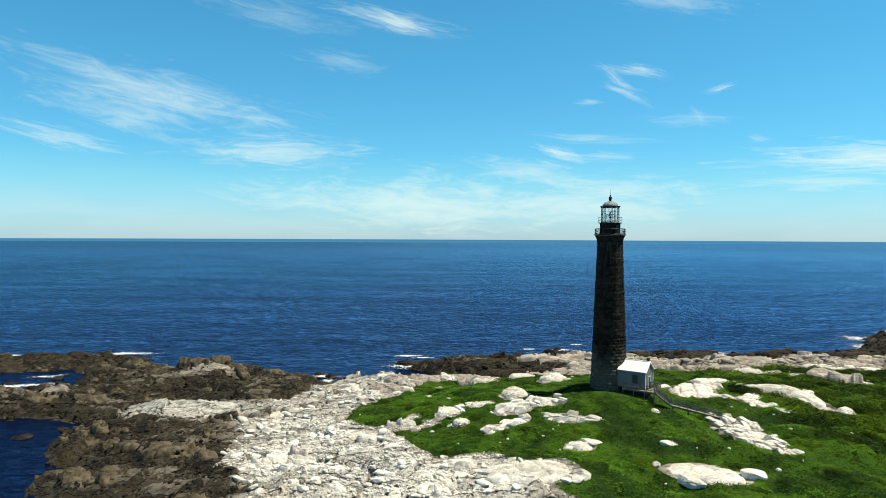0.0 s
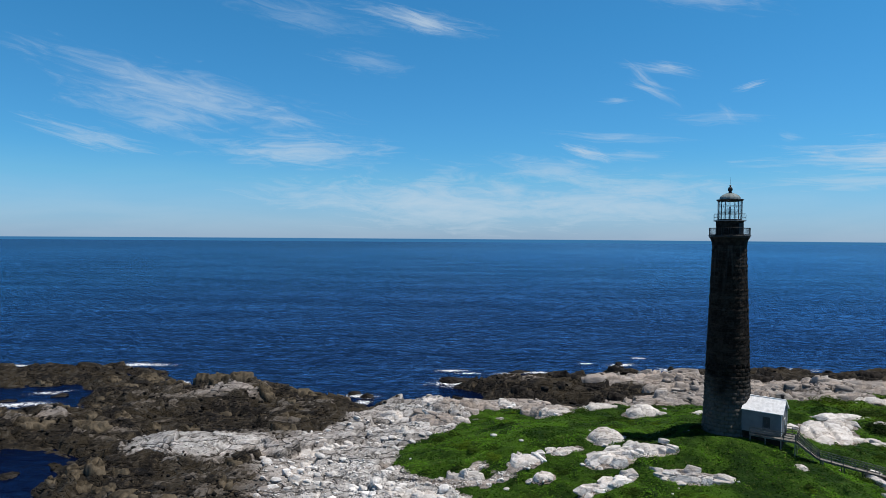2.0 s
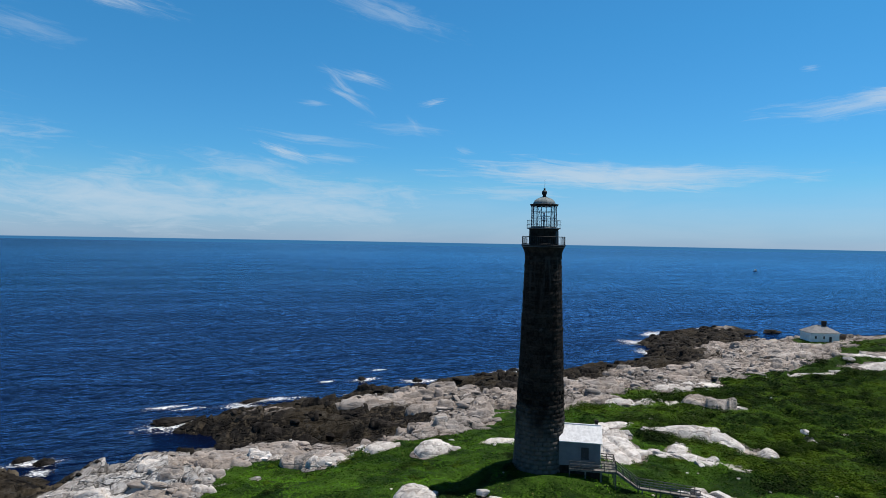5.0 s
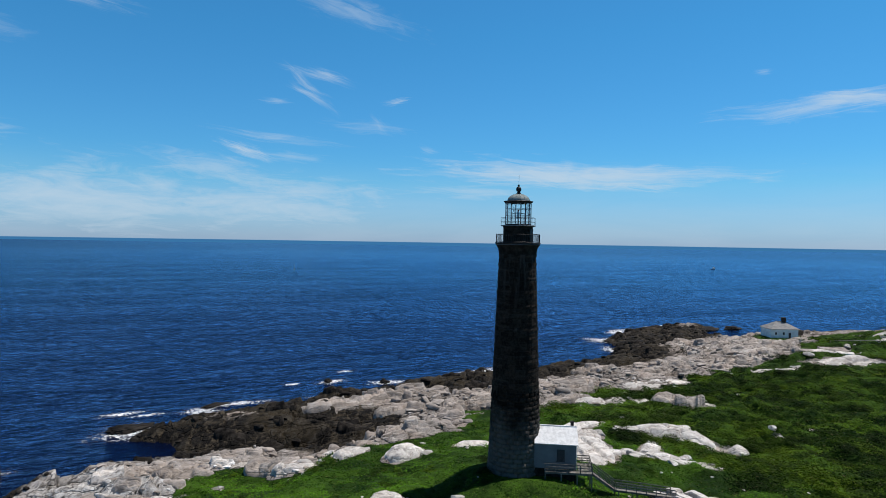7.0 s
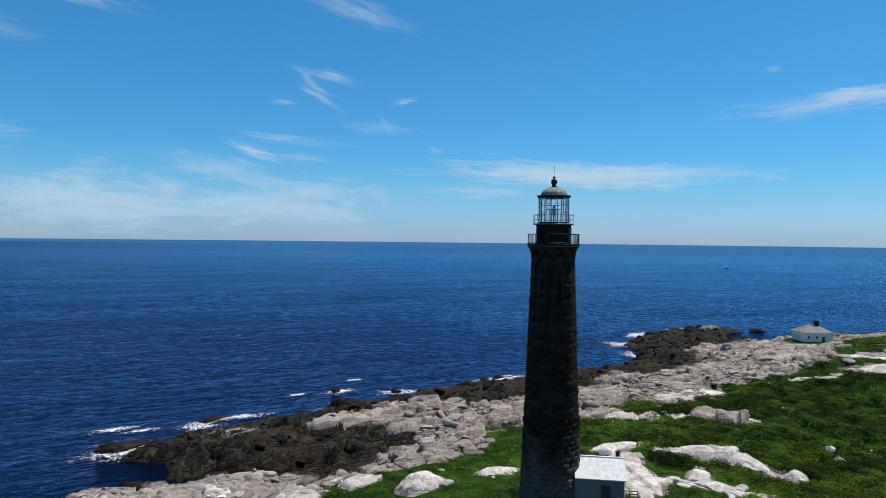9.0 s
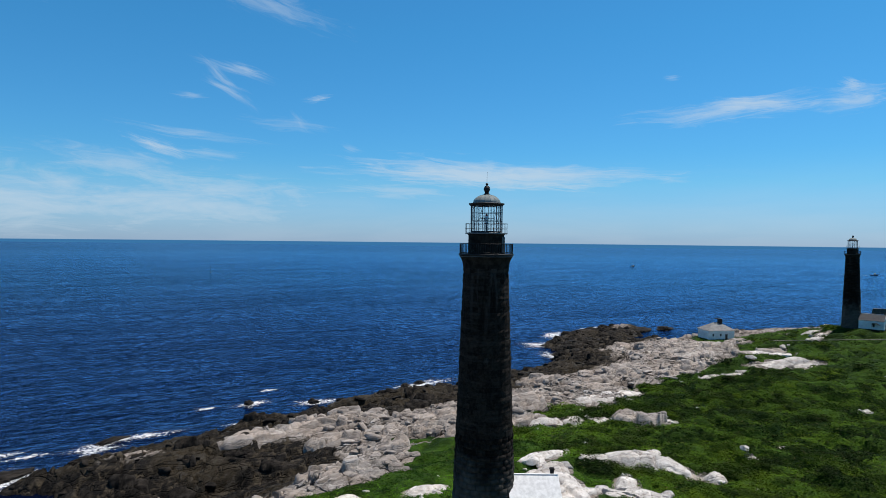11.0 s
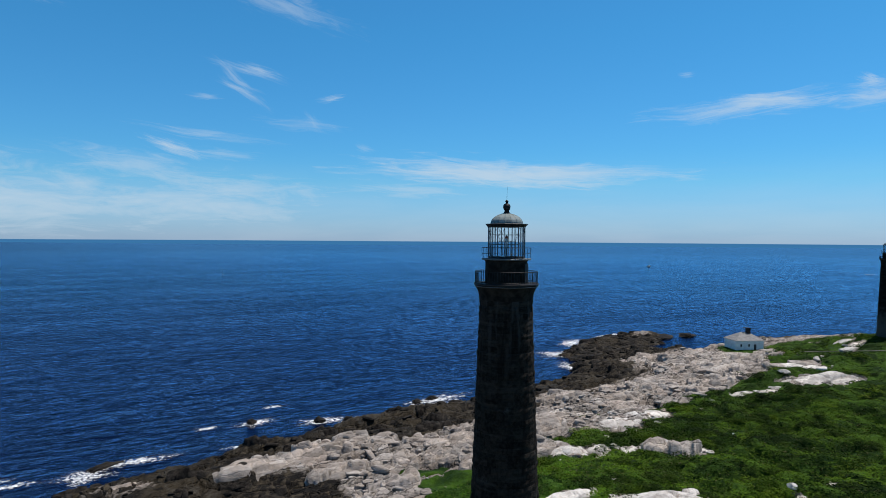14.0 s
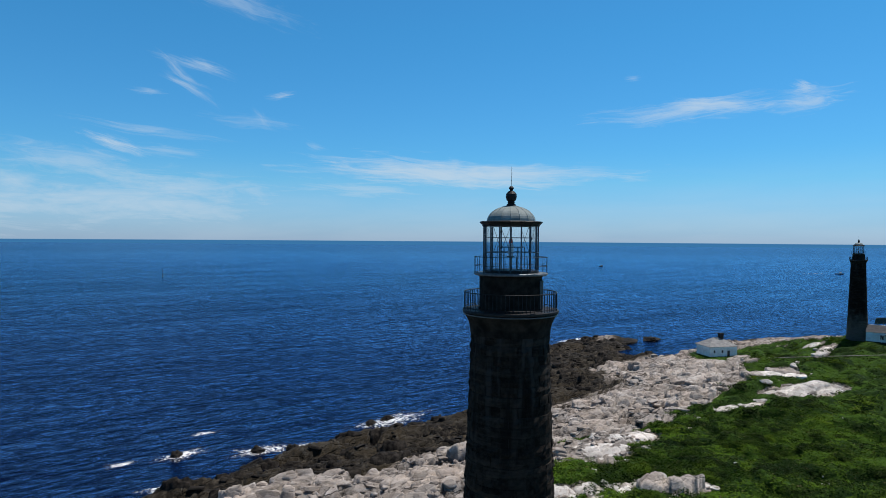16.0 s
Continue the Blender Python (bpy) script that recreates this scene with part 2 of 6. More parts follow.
def ground_material():
    m, nt, b = principled("ground", 0.92, 0, 0.1)
    p = position(nt)
    pale, dark, grass = attribute(nt, "pale"), attribute(nt, "dark"), attribute(nt, "grass")
    rock, relief, n3, cell = granite_colour(nt, p, pale)
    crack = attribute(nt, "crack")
    # dark joints, deepened to paint in the shade of the gaps between blocks
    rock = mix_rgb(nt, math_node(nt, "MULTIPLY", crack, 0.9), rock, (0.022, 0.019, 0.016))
    big, mid = noise_node(nt, p, 0.09, 4, 0.6), noise_node(nt, p, 0.55, 6, 0.68, 0.6)
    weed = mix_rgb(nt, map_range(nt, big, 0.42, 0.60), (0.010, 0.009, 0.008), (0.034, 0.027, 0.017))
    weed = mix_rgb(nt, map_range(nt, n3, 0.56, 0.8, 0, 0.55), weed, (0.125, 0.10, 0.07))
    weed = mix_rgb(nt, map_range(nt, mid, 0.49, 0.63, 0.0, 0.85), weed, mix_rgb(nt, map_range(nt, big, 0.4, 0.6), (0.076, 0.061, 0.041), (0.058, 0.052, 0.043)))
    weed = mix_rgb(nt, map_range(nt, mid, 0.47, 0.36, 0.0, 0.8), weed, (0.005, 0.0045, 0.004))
    edge = math_node(nt, "ADD", dark, math_node(nt, "MULTIPLY", math_node(nt, "SUBTRACT", mid, 0.5), 1.2))
    edge = math_node(nt, "ADD", edge, math_node(nt, "MULTIPLY", math_node(nt, "SUBTRACT", cell, 0.5), 0.55))
    stained = mix_rgb(nt, map_range(nt, dark, 0.3, 0.8), rock, mix_rgb(nt, 0.62, rock, (0.065, 0.055, 0.04)))
    rock = mix_rgb(nt, map_range(nt, edge, 0.46, 0.62), stained, weed)
    g1, g2 = noise_node(nt, p, 0.12, 4, 0.6), noise_node(nt, p, 1.6, 5, 0.65)
    turf = mix_rgb(nt, map_range(nt, g1, 0.38, 0.62), (0.007, 0.022, 0.002), (0.038, 0.084, 0.006))
    turf = mix_rgb(nt, map_range(nt, g2, 0.45, 0.75), turf, (0.020, 0.042, 0.006))
    gm = math_node(nt, "ADD", grass, math_node(nt, "MULTIPLY", math_node(nt, "SUBTRACT", g2, 0.5), 0.9))
    gm = map_range(nt, gm, 0.44, 0.56)
    nt.links.new(mix_rgb(nt, gm, rock, turf), b.inputs["Base Color"])
    nt.links.new(map_range(nt, edge, 0.5, 1.2, 0.9, 0.72), b.inputs["Roughness"])
    bump(nt, b, math_node(nt, "ADD", math_node(nt, "MULTIPLY", relief, math_node(nt, "SUBTRACT", 1.0, gm)), math_node(nt, "MULTIPLY", g2, gm)), 0.9, 0.35)
    return m


def boulder_material(name, pale_amount, crackle, tone_low=0.40):
    m, nt, b = principled(name, 0.9, 0, 0.12)
    p = position(nt)
    v = nt.nodes.new("ShaderNodeValue")
    v.outputs[0].default_value = pale_amount
    col, relief, n3, cell = granite_colour(nt, p, v.outputs[0], crackle, tone_low)
    r = nt.nodes.new("ShaderNodeObjectInfo").outputs["Random"]
    col = mix_rgb(nt, map_range(nt, r, 0.0, 1.0, 0.0, 0.22, False), col, (0.32, 0.27, 0.225))
    nt.links.new(col, b.inputs["Base Color"])
    bump(nt, b, relief, 0.7, 0.22)
    return m


def leaf_material(name, dark, light, dry):
    m, nt, b = principled(name, 0.8, 0, 0.04)
    p = position(nt)
    g1, g2 = noise_node(nt, p, 0.10, 6, 0.72), noise_node(nt, p, 0.42, 5, 0.7)
    r = nt.nodes.new("ShaderNodeNewGeometry").outputs["Random Per Island"]
    vor = nt.nodes.new("ShaderNodeTexVoronoi")
    vor.inputs["Scale"].default_value = 0.17
    nt.links.new(p, vor.inputs["Vector"])
    kind_ = nt.nodes.new("ShaderNodeSeparateColor")
    nt.links.new(vor.outputs["Color"], kind_.inputs[0])
    g1 = math_node(nt, "ADD", math_node(nt, "MULTIPLY", g1, 0.72), math_node(nt, "MULTIPLY", kind_.outputs[0], 0.28))
    t = math_node(nt, "ADD", math_node(nt, "MULTIPLY", g1, 0.62), math_node(nt, "ADD", math_node(nt, "MULTIPLY", g2, 0.28), math_node(nt, "MULTIPLY", r, 0.10)))
    col = mix_rgb(nt, map_range(nt, t, 0.43, 0.61), dark, light)
    col = mix_rgb(nt, map_range(nt, r, 0.93, 1.0), col, dry)
    nt.links.new(col, b.inputs["Base Color"])
    b.inputs["Subsurface Weight"].default_value = 0.0
    return m


def sea_material():
    m, nt, b = principled("sea_water", 0.3, 0, 0.0)
    p = position(nt)
    n_big = noise_node(nt, mapping(nt, p, (0, 0, 0), (0, 0, radians(14)), (0.006, 0.03, 1)), 1.0, 3, 0.5)
    w1 = noise_node(nt, mapping(nt, p, (0, 0, 0), (0, 0, radians(10)), (0.17, 0.36, 1)), 1.0, 5, 0.6, 0.3)
    w2 = noise_node(nt, mapping(nt, p, (3, 9, 0), (0, 0, radians(-18)), (0.042, 0.09, 1)), 1.0, 4, 0.55)
    w3 = noise_node(nt, mapping(nt, p, (5, 2, 0), (0, 0, radians(4)), (0.5, 1.1, 1)), 1.0, 4, 0.6)
    nt.links.new(mix_rgb(nt, map_range(nt, n_big, 0.35, 0.65), SEA_A, SEA_B), b.inputs["Base Color"])
    far = nt.nodes.new("ShaderNodeVectorMath")
    far.operation = "LENGTH"
    nt.links.new(p, far.inputs[0])
    calm = map_range(nt, far.outputs["Value"], 250.0, 2200.0, 1.0, 0.25)
    h = math_node(nt, "ADD", math_node(nt, "ADD", w1, math_node(nt, "MULTIPLY", w2, 1.6)), math_node(nt, "MULTIPLY", w3, 0.30))
    n = nt.nodes.new("ShaderNodeBump")
    n.inputs["Strength"].default_value, n.inputs["Distance"].default_value = 1.0, SEA_CHOP
    nt.links.new(math_node(nt, "MULTIPLY", h, calm), n.inputs["Height"])
    gl, fr, mx = nt.nodes.new("ShaderNodeBsdfGlossy"), nt.nodes.new("ShaderNodeFresnel"), nt.nodes.new("ShaderNodeMixShader")
    gl.inputs["Roughness"].default_value = SEA_ROUGH
    # reflection tint painted in: darker blue near the island, lighter far out
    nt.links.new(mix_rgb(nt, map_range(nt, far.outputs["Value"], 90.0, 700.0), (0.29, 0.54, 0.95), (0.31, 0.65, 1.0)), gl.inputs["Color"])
    fr.inputs["IOR"].default_value = 1.33
    for t in (gl, fr, b):
        nt.links.new(n.outputs[0], t.inputs["Normal"])
    # bright and dark wave facets painted as noise in the reflection's strength
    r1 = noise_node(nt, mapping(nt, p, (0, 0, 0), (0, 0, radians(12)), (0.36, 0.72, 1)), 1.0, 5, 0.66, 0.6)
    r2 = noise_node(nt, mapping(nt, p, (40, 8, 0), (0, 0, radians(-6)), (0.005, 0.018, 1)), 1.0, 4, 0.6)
    ripple_shine = math_node(nt, "MULTIPLY", map_range(nt, r1, 0.30, 0.70, 0.45, 1.40), map_range(nt, r2, 0.3, 0.7, 0.86, 1.14))
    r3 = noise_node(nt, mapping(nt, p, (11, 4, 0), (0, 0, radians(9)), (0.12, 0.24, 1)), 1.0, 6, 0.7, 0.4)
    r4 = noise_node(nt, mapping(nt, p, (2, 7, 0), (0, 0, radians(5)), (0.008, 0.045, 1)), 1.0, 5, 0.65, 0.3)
    swell_shine = math_node(nt, "MULTIPLY", map_range(nt, r3, 0.34, 0.66, 0.72, 1.28), map_range(nt, r4, 0.32, 0.68, 0.92, 1.08))
    # reflection painted weaker far out
    dim = math_node(nt, "MULTIPLY", map_range(nt, far.outputs["Value"], 250.0, 3000.0, 1.0, 0.66), swell_shine)
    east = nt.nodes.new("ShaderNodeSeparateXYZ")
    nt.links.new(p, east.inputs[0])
    # sunward brightening painted in: reflection dimmer in the west, stronger in the east
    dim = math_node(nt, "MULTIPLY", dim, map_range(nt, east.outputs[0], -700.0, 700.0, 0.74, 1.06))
    ripple_shine = math_node(nt, "ADD", 1.0, math_node(nt, "MULTIPLY", math_node(nt, "SUBTRACT", ripple_shine, 1.0), calm))
    nt.links.new(math_node(nt, "MULTIPLY", math_node(nt, "MULTIPLY", math_node(nt, "MULTIPLY", fr.outputs[0], SEA_GLOSS), dim), ripple_shine, clamp=True), mx.inputs[0])
    nt.links.new(b.outputs[0], mx.inputs[1])
    nt.links.new(gl.outputs[0], mx.inputs[2])
    nt.links.new(mx.outputs[0], nt.nodes["Material Output"].inputs[0])
    return m


SEA_GLOSS, SEA_ROUGH, SEA_CHOP = 0.83, 0.14, 0.72
SEA_A, SEA_B = (0.0012, 0.0026, 0.0125), (0.0015, 0.0038, 0.0175)
ground_material()
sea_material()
boulder_material("pale_granite", 0.75, 0.35, 0.66)
boulder_material("shore_granite", 0.15, 0.4)
boulder_material("cobble", 0.95, 0.2, 0.66)
varied("dark_rock", (0.005, 0.0047, 0.0045), (0.038, 0.033, 0.028), 0.8, 0.88, spec=0.08, fine=0.45, relief=0.9, dist=0.2)
varied("brown_rock", (0.020, 0.016, 0.010), (0.120, 0.098, 0.068), 0.5, 0.88, spec=0.12, fine=0.35, relief=0.8, dist=0.15)
leaf_material("grass_leaf", (0.009, 0.030, 0.003), (0.074, 0.172, 0.011), (0.14, 0.125, 0.05))
leaf_material("scrub_leaf", (0.006, 0.018, 0.002), (0.068, 0.130, 0.009), (0.10, 0.09, 0.04))
leaf_material("shrub_leaf", (0.009, 0.019, 0.004), (0.032, 0.060, 0.006), (0.06, 0.055, 0.03))
leaf_material("pale_shrub_leaf", (0.020, 0.046, 0.004), (0.075, 0.125, 0.008), (0.09, 0.085, 0.03))


def sep_z(nt, p):
    n = nt.nodes.new("ShaderNodeSeparateXYZ")
    nt.links.new(p, n.inputs[0])
    return n.outputs[2]


def tower_granite():
    m, nt, b = principled("tower_granite", 0.92, 0, 0.08)
    p = position(nt)
    n1, n2, n3 = noise_node(nt, p, 0.5, 4), noise_node(nt, p, 3.5, 5, 0.65), noise_node(nt, p, 14, 3)
    streak = noise_node(nt, mapping(nt, p, (0, 0, 0), (0, 0, 0), (1.1, 1.1, 0.16)), 1.0, 4, 0.6)
    lime = math_node(nt, "ADD", map_range(nt, sep_z(nt, p), 0.0, 15.0, 0.5, 0.0), math_node(nt, "MULTIPLY", n1, 0.5))
    r = nt.nodes.new("ShaderNodeObjectInfo").outputs["Random"]
    r2 = nt.nodes.new("ShaderNodeNewGeometry").outputs["Random Per Island"]
    t = math_node(nt, "ADD", math_node(nt, "MULTIPLY", n2, 0.7), math_node(nt, "MULTIPLY", math_node(nt, "ADD", r, r2), 0.17))
    band = noise_node(nt, mapping(nt, p, (0, 0, 0), (0, 0, 0), (0.22, 0.22, 1.9)), 1.0, 4, 0.7)
    # stained granite, its tones lowered all round to put the face's shade in
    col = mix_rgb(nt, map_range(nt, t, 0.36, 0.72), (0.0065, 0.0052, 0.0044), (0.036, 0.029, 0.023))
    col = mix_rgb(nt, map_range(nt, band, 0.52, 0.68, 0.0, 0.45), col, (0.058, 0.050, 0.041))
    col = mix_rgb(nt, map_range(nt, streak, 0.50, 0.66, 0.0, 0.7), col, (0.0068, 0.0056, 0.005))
    col = mix_rgb(nt, map_range(nt, math_node(nt, "ADD", n1, math_node(nt, "MULTIPLY", n3, 0.3)), 0.78, 0.95, 0, 0.5), col, (0.10, 0.09, 0.077))
    # pale runs under the cornice, and lime towards the foot
    drip = math_node(nt, "MULTIPLY", map_range(nt, noise_node(nt, mapping(nt, p, (4, 2, 0), (0, 0, 0), (1.5, 1.5, 0.13)), 1.0, 3, 0.5), 0.52, 0.64), map_range(nt, sep_z(nt, p), 19.0, 28.0))
    col = mix_rgb(nt, math_node(nt, "MULTIPLY", drip, 0.75), col, (0.050, 0.046, 0.042))
    col = mix_rgb(nt, map_range(nt, lime, 0.40, 0.74, 0.0, 0.8), col, (0.115, 0.110, 0.098))
    nt.links.new(col, b.inputs["Base Color"])
    bump(nt, b, math_node(nt, "ADD", n2, n3), 0.8, 0.06)


tower_granite()
# mortar and cornice near black too, to go with the shaft's lowered tones
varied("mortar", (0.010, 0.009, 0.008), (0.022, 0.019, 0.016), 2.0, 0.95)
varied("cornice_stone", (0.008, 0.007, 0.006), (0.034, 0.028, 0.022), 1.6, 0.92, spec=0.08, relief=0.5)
varied("black_iron", (0.010, 0.010, 0.012), (0.022, 0.020, 0.019), 3.0, 0.55, 0.4)
varied("grey_iron", (0.10, 0.115, 0.125), (0.17, 0.18, 0.185), 3.0, 0.5, 0.3)
varied("lantern_iron", (0.045, 0.058, 0.078), (0.075, 0.09, 0.11), 3.0, 0.5, 0.2)
varied("copper_roof", (0.15, 0.185, 0.180), (0.25, 0.29, 0.28), 1.5, 0.7, 0.0, relief=0.2)
varied("white_shingle", (0.60, 0.60, 0.59), (0.78, 0.78, 0.77), 2.4, 0.8, per_piece=0.015)
varied("grey_shingle", (0.17, 0.168, 0.165), (0.26, 0.255, 0.245), 1.1, 0.85, per_piece=0.12)
varied("white_clapboard", (0.115, 0.118, 0.123), (0.155, 0.158, 0.163), 0.8, 0.75)
varied("dark_shingle", (0.045, 0.047, 0.05), (0.075, 0.076, 0.078), 1.1, 0.85, per_piece=0.12)
varied("whitewash", (0.60, 0.61, 0.62), (0.70, 0.76, 0.76), 0.8, 0.8)
varied("white_trim", (0.70, 0.70, 0.69), (0.80, 0.80, 0.79), 1.5, 0.6)
varied("grey_timber", (0.085, 0.078, 0.068), (0.19, 0.175, 0.155), 1.8, 0.9, per_piece=0.25)
varied("pale_board", (0.36, 0.35, 0.33), (0.5, 0.49, 0.46), 1.5, 0.9, per_piece=0.12)
varied("chimney_brick", (0.018, 0.015, 0.014), (0.034, 0.027, 0.024), 4.0, 0.9)
varied("black_shutter", (0.018, 0.02, 0.024), (0.03, 0.032, 0.036), 2.0, 0.5)
varied("lamp_red", (0.35, 0.05, 0.03), (0.5, 0.09, 0.05), 3.0, 0.4)
varied("lamp_glass_body", (0.55, 0.62, 0.66), (0.7, 0.76, 0.8), 3.0, 0.2)
varied("solar_cell", (0.05, 0.065, 0.085), (0.08, 0.10, 0.125), 2.0, 0.25)
varied("hull_dark", (0.02, 0.025, 0.04), (0.04, 0.05, 0.07), 1.0, 0.4)


def glass_material():
    m, nt, b = principled("lantern_glass", 0.03, 0, 0.5)
    out = nt.nodes["Material Output"]
    tr, gl = nt.nodes.new("ShaderNodeBsdfTransparent"), nt.nodes.new("ShaderNodeBsdfGlossy")
    gl.inputs["Roughness"].default_value = 0.03
    tr.inputs[0].default_value = (0.97, 0.985, 0.99, 1)
    mx = nt.nodes.new("ShaderNodeMixShader")
    lw = nt.nodes.new("ShaderNodeFresnel")
    lw.inputs[0].default_value = 1.45
    nt.links.new(math_node(nt, "MULTIPLY", lw.outputs[0], 0.35), mx.inputs[0])
    nt.links.new(tr.outputs[0], mx.inputs[1])
    nt.links.new(gl.outputs[0], mx.inputs[2])
    nt.links.new(mx.outputs[0], out.inputs[0])


def foam_material():
    m, nt, b = principled("foam", 0.8, 0, 0.2)
    b.inputs["Base Color"].default_value = (0.82, 0.85, 0.87, 1)
    p = position(nt)
    n1, n2 = noise_node(nt, p, 0.6, 6, 0.72, 2.0), noise_node(nt, p, 2.2, 4, 0.6)
    a = math_node(nt, "MULTIPLY", attribute(nt, "cover"), 1.0)
    t = math_node(nt, "ADD", math_node(nt, "ADD", n1, math_node(nt, "MULTIPLY", n2, 0.25)), math_node(nt, "MULTIPLY", a, 0.42))
    nt.links.new(map_range(nt, t, 0.90, 1.14), b.inputs["Alpha"])


glass_material()
foam_material()

# ---- plan of the island ----
COAST = [(-235, 66), (-205, 92), (-177, 99), (-150, 101), (-135, 96), (-124, 76), (-113, 69), (-114, 82), (-99, 79), (-84, 67), (-73, 64), (-65, 58), (-62, 46),
         (-57, 54), (-49, 60), (-38, 62), (-28, 56), (-13, 53), (-22, 60), (-33, 68), (-43, 81), (-33, 86), (-16, 82), (-3, 93), (14, 93), (37, 99), (58, 101), (82, 103),
         (101, 107), (120, 104), (130, 116), (134, 126), (146, 140), (181, 161), (218, 164), (226, 150), (206, 139), (186, 129), (180, 114), (200, 109), (222, 119), (250, 122), (300, 106), (400, 40)]
COAST += [(420, -60), (300, -200), (100, -225), (-60, -205), (-112, -120), (-113, -60), (-98, -23), (-111, 10), (-124, 20), (-150, 15), (-172, 40), (-153, 49), (-132, 50),
          (-149, 78), (-163, 69), (-200, 55)]
TURF = [(-51, 2), (-46, -6), (-40, -13), (-33, -23), (-26, -22), (-18, -33), (-14, -46), (-5, -75), (-40, -130), (-50, -190), (100, -212), (290, -190), (405, -60), (385, 38),
        (330, 60), (290, 68), (266, 92), (238, 100), (207, 97), (183, 76), (160, 63), (133, 58), (111, 55), (90, 48), (72, 42), (58, 46), (45, 40), (33, 37), (25, 43), (15, 41), (9, 30),
        (0, 26), (-13, 27), (-22, 33), (-31, 34), (-38, 32), (-44, 20), (-50, 11)]
# gentle relief: x, y, height
RELIEF = [(0, 0, 0.3), (-18, 2, -1.6), (6, -10, -1.2), (17.5, -12, -3.8), (12, -9.5, -2.2), (8, -42, -4.6), (-40, -25, -6.0), (-7, 20, -2.6), (-34, 36, -6.2), (-52, 44, -7.4), (-38, 51, -9.5), (-46, 53, -9.5), (-20, 47, -8.5), (-12, 66, -7.4), (20, 62, -7.0), (24, 82, -10.4), (62, 86, -10.6), (102, 94, -10.8),
          (30, 10, -3.0), (58, 22, -4.2), (50, 0, -5.8), (45, 40, -5.0), (87, 52, -7.6), (100, 5, -6.8), (150, 30, -6.0), (165, 78, -6.6), (182, 84, -5.0), (243, 61, -2.6), (300, 40, -4),
          (-66, -10, -8.2), (-99, 57, -9.6), (-88, 18, -10.0), (-92, 38, -10.8), (-150, 70, -11.8), (-90, -40, -10.5), (140, 120, -10.3), (190, 140, -11.3), (-30, -100, -7), (150, -100, -7), (-62, 62, -10.5), (212, 102, -11), (238, 98, -10.5), (262, 86, -9), (236, 110, -11.5), (278, 72, -6), (292, 92, -9.5)]


def hash2(ix, iy, k):
    v = np.sin(ix * 127.1 + iy * 311.7 + k * 74.7) * 43758.5453
    return v - np.floor(v)


def value_noise(x, y, k=0):
    ix, iy = np.floor(x), np.floor(y)
    fx, fy = x - ix, y - iy
    fx, fy = fx * fx * (3 - 2 * fx), fy * fy * (3 - 2 * fy)
    a, b = hash2(ix, iy, k), hash2(ix + 1, iy, k)
    c, d = hash2(ix, iy + 1, k), hash2(ix + 1, iy + 1, k)
    return (a + (b - a) * fx) * (1 - fy) + (c + (d - c) * fx) * fy


def fbm(x, y, octaves=4, k=0):
    s, amp, tot = 0.0, 1.0, 0.0
    for i in range(octaves):
        s = s + amp * value_noise(x * 2 ** i + 17.3 * i, y * 2 ** i - 9.1 * i, k + i)
        tot, amp = tot + amp, amp * 0.5
    return s / tot


def cells(x, y, k=0):
    """Nearest and second nearest of scattered points, and the nearest cell's own random numbers and offset."""
    ix, iy = np.floor(x), np.floor(y)
    d1, d2 = np.full(x.shape, 9.0), np.full(x.shape, 9.0)
    r1, r2, ox, oy = (np.zeros(x.shape) for _ in range(4))
    for a in (-1, 0, 1):
        for b in (-1, 0, 1):
            jx, jy = ix + a, iy + b
            px, py = jx + 0.1 + 0.8 * hash2(jx, jy, k), jy + 0.1 + 0.8 * hash2(jx, jy, k + 5)
            dx, dy = x - px, y - py
            d = np.hypot(dx, dy)
            near = d < d1
            d2 = np.where(near, d1, np.minimum(d2, d))
            d1 = np.where(near, d, d1)
            r1, r2 = np.where(near, hash2(jx, jy, k + 11), r1), np.where(near, hash2(jx, jy, k + 23), r2)
            ox, oy = np.where(near, dx, ox), np.where(near, dy, oy)
    return d1, d2, r1, r2, ox, oy


def slabs(u, v, lu, lv, k=0):
    """Rows of slabs lv wide, parted by bent bedding joints and staggered cross joints lu apart: nearness to a joint (0 at it), two random numbers, place within."""
    vv = v / lv + 1.5 * (fbm(u / (1.9 * lu), v / (2.6 * lv), 3, k + 3) - 0.5)
    i = np.floor(vv)
    fv = vv - i
    uu = u / lu * (0.7 + 0.6 * hash2(i, 3.0, k)) + 7 * hash2(i, 9.0, k) + 0.5 * (fv - 0.5) * (hash2(i, 5.0, k) - 0.3)
    j = np.floor(uu)
    fu = uu - j
    edge = 2 * np.minimum(np.minimum(fv, 1 - fv), np.minimum(fu, 1 - fu) * lu / lv)
    return edge, hash2(i, j, k + 11), hash2(i, j, k + 23), fu - 0.5, fv - 0.5


def smooth(v, a, b):
    t = np.clip((v - a) / (b - a), 0, 1)
    return t * t * (3 - 2 * t)


def inside(x, y, outline):
    """Signed distance to an outline, positive within."""
    best, odd = np.full(x.shape, 1e9), np.zeros(x.shape, bool)
    for (x0, y0), (x1, y1) in zip(outline, outline[1:] + outline[:1]):
        ex, ey = x1 - x0, y1 - y0
        t = np.clip(((x - x0) * ex + (y - y0) * ey) / (ex * ex + ey * ey), 0, 1)
        best = np.minimum(best, np.hypot(x - x0 - t * ex, y - y0 - t * ey))
        cross = (y0 > y) != (y1 > y)
        odd ^= cross & (x < x0 + (y - y0) * ex / (ey if ey else 1e-9))
    return np.where(odd, best, -best)


def bell(x, y, cx, cy, rx, ry=None):
    return np.exp(-((x - cx) / rx) ** 2 - ((y - cy) / (ry or rx)) ** 2)


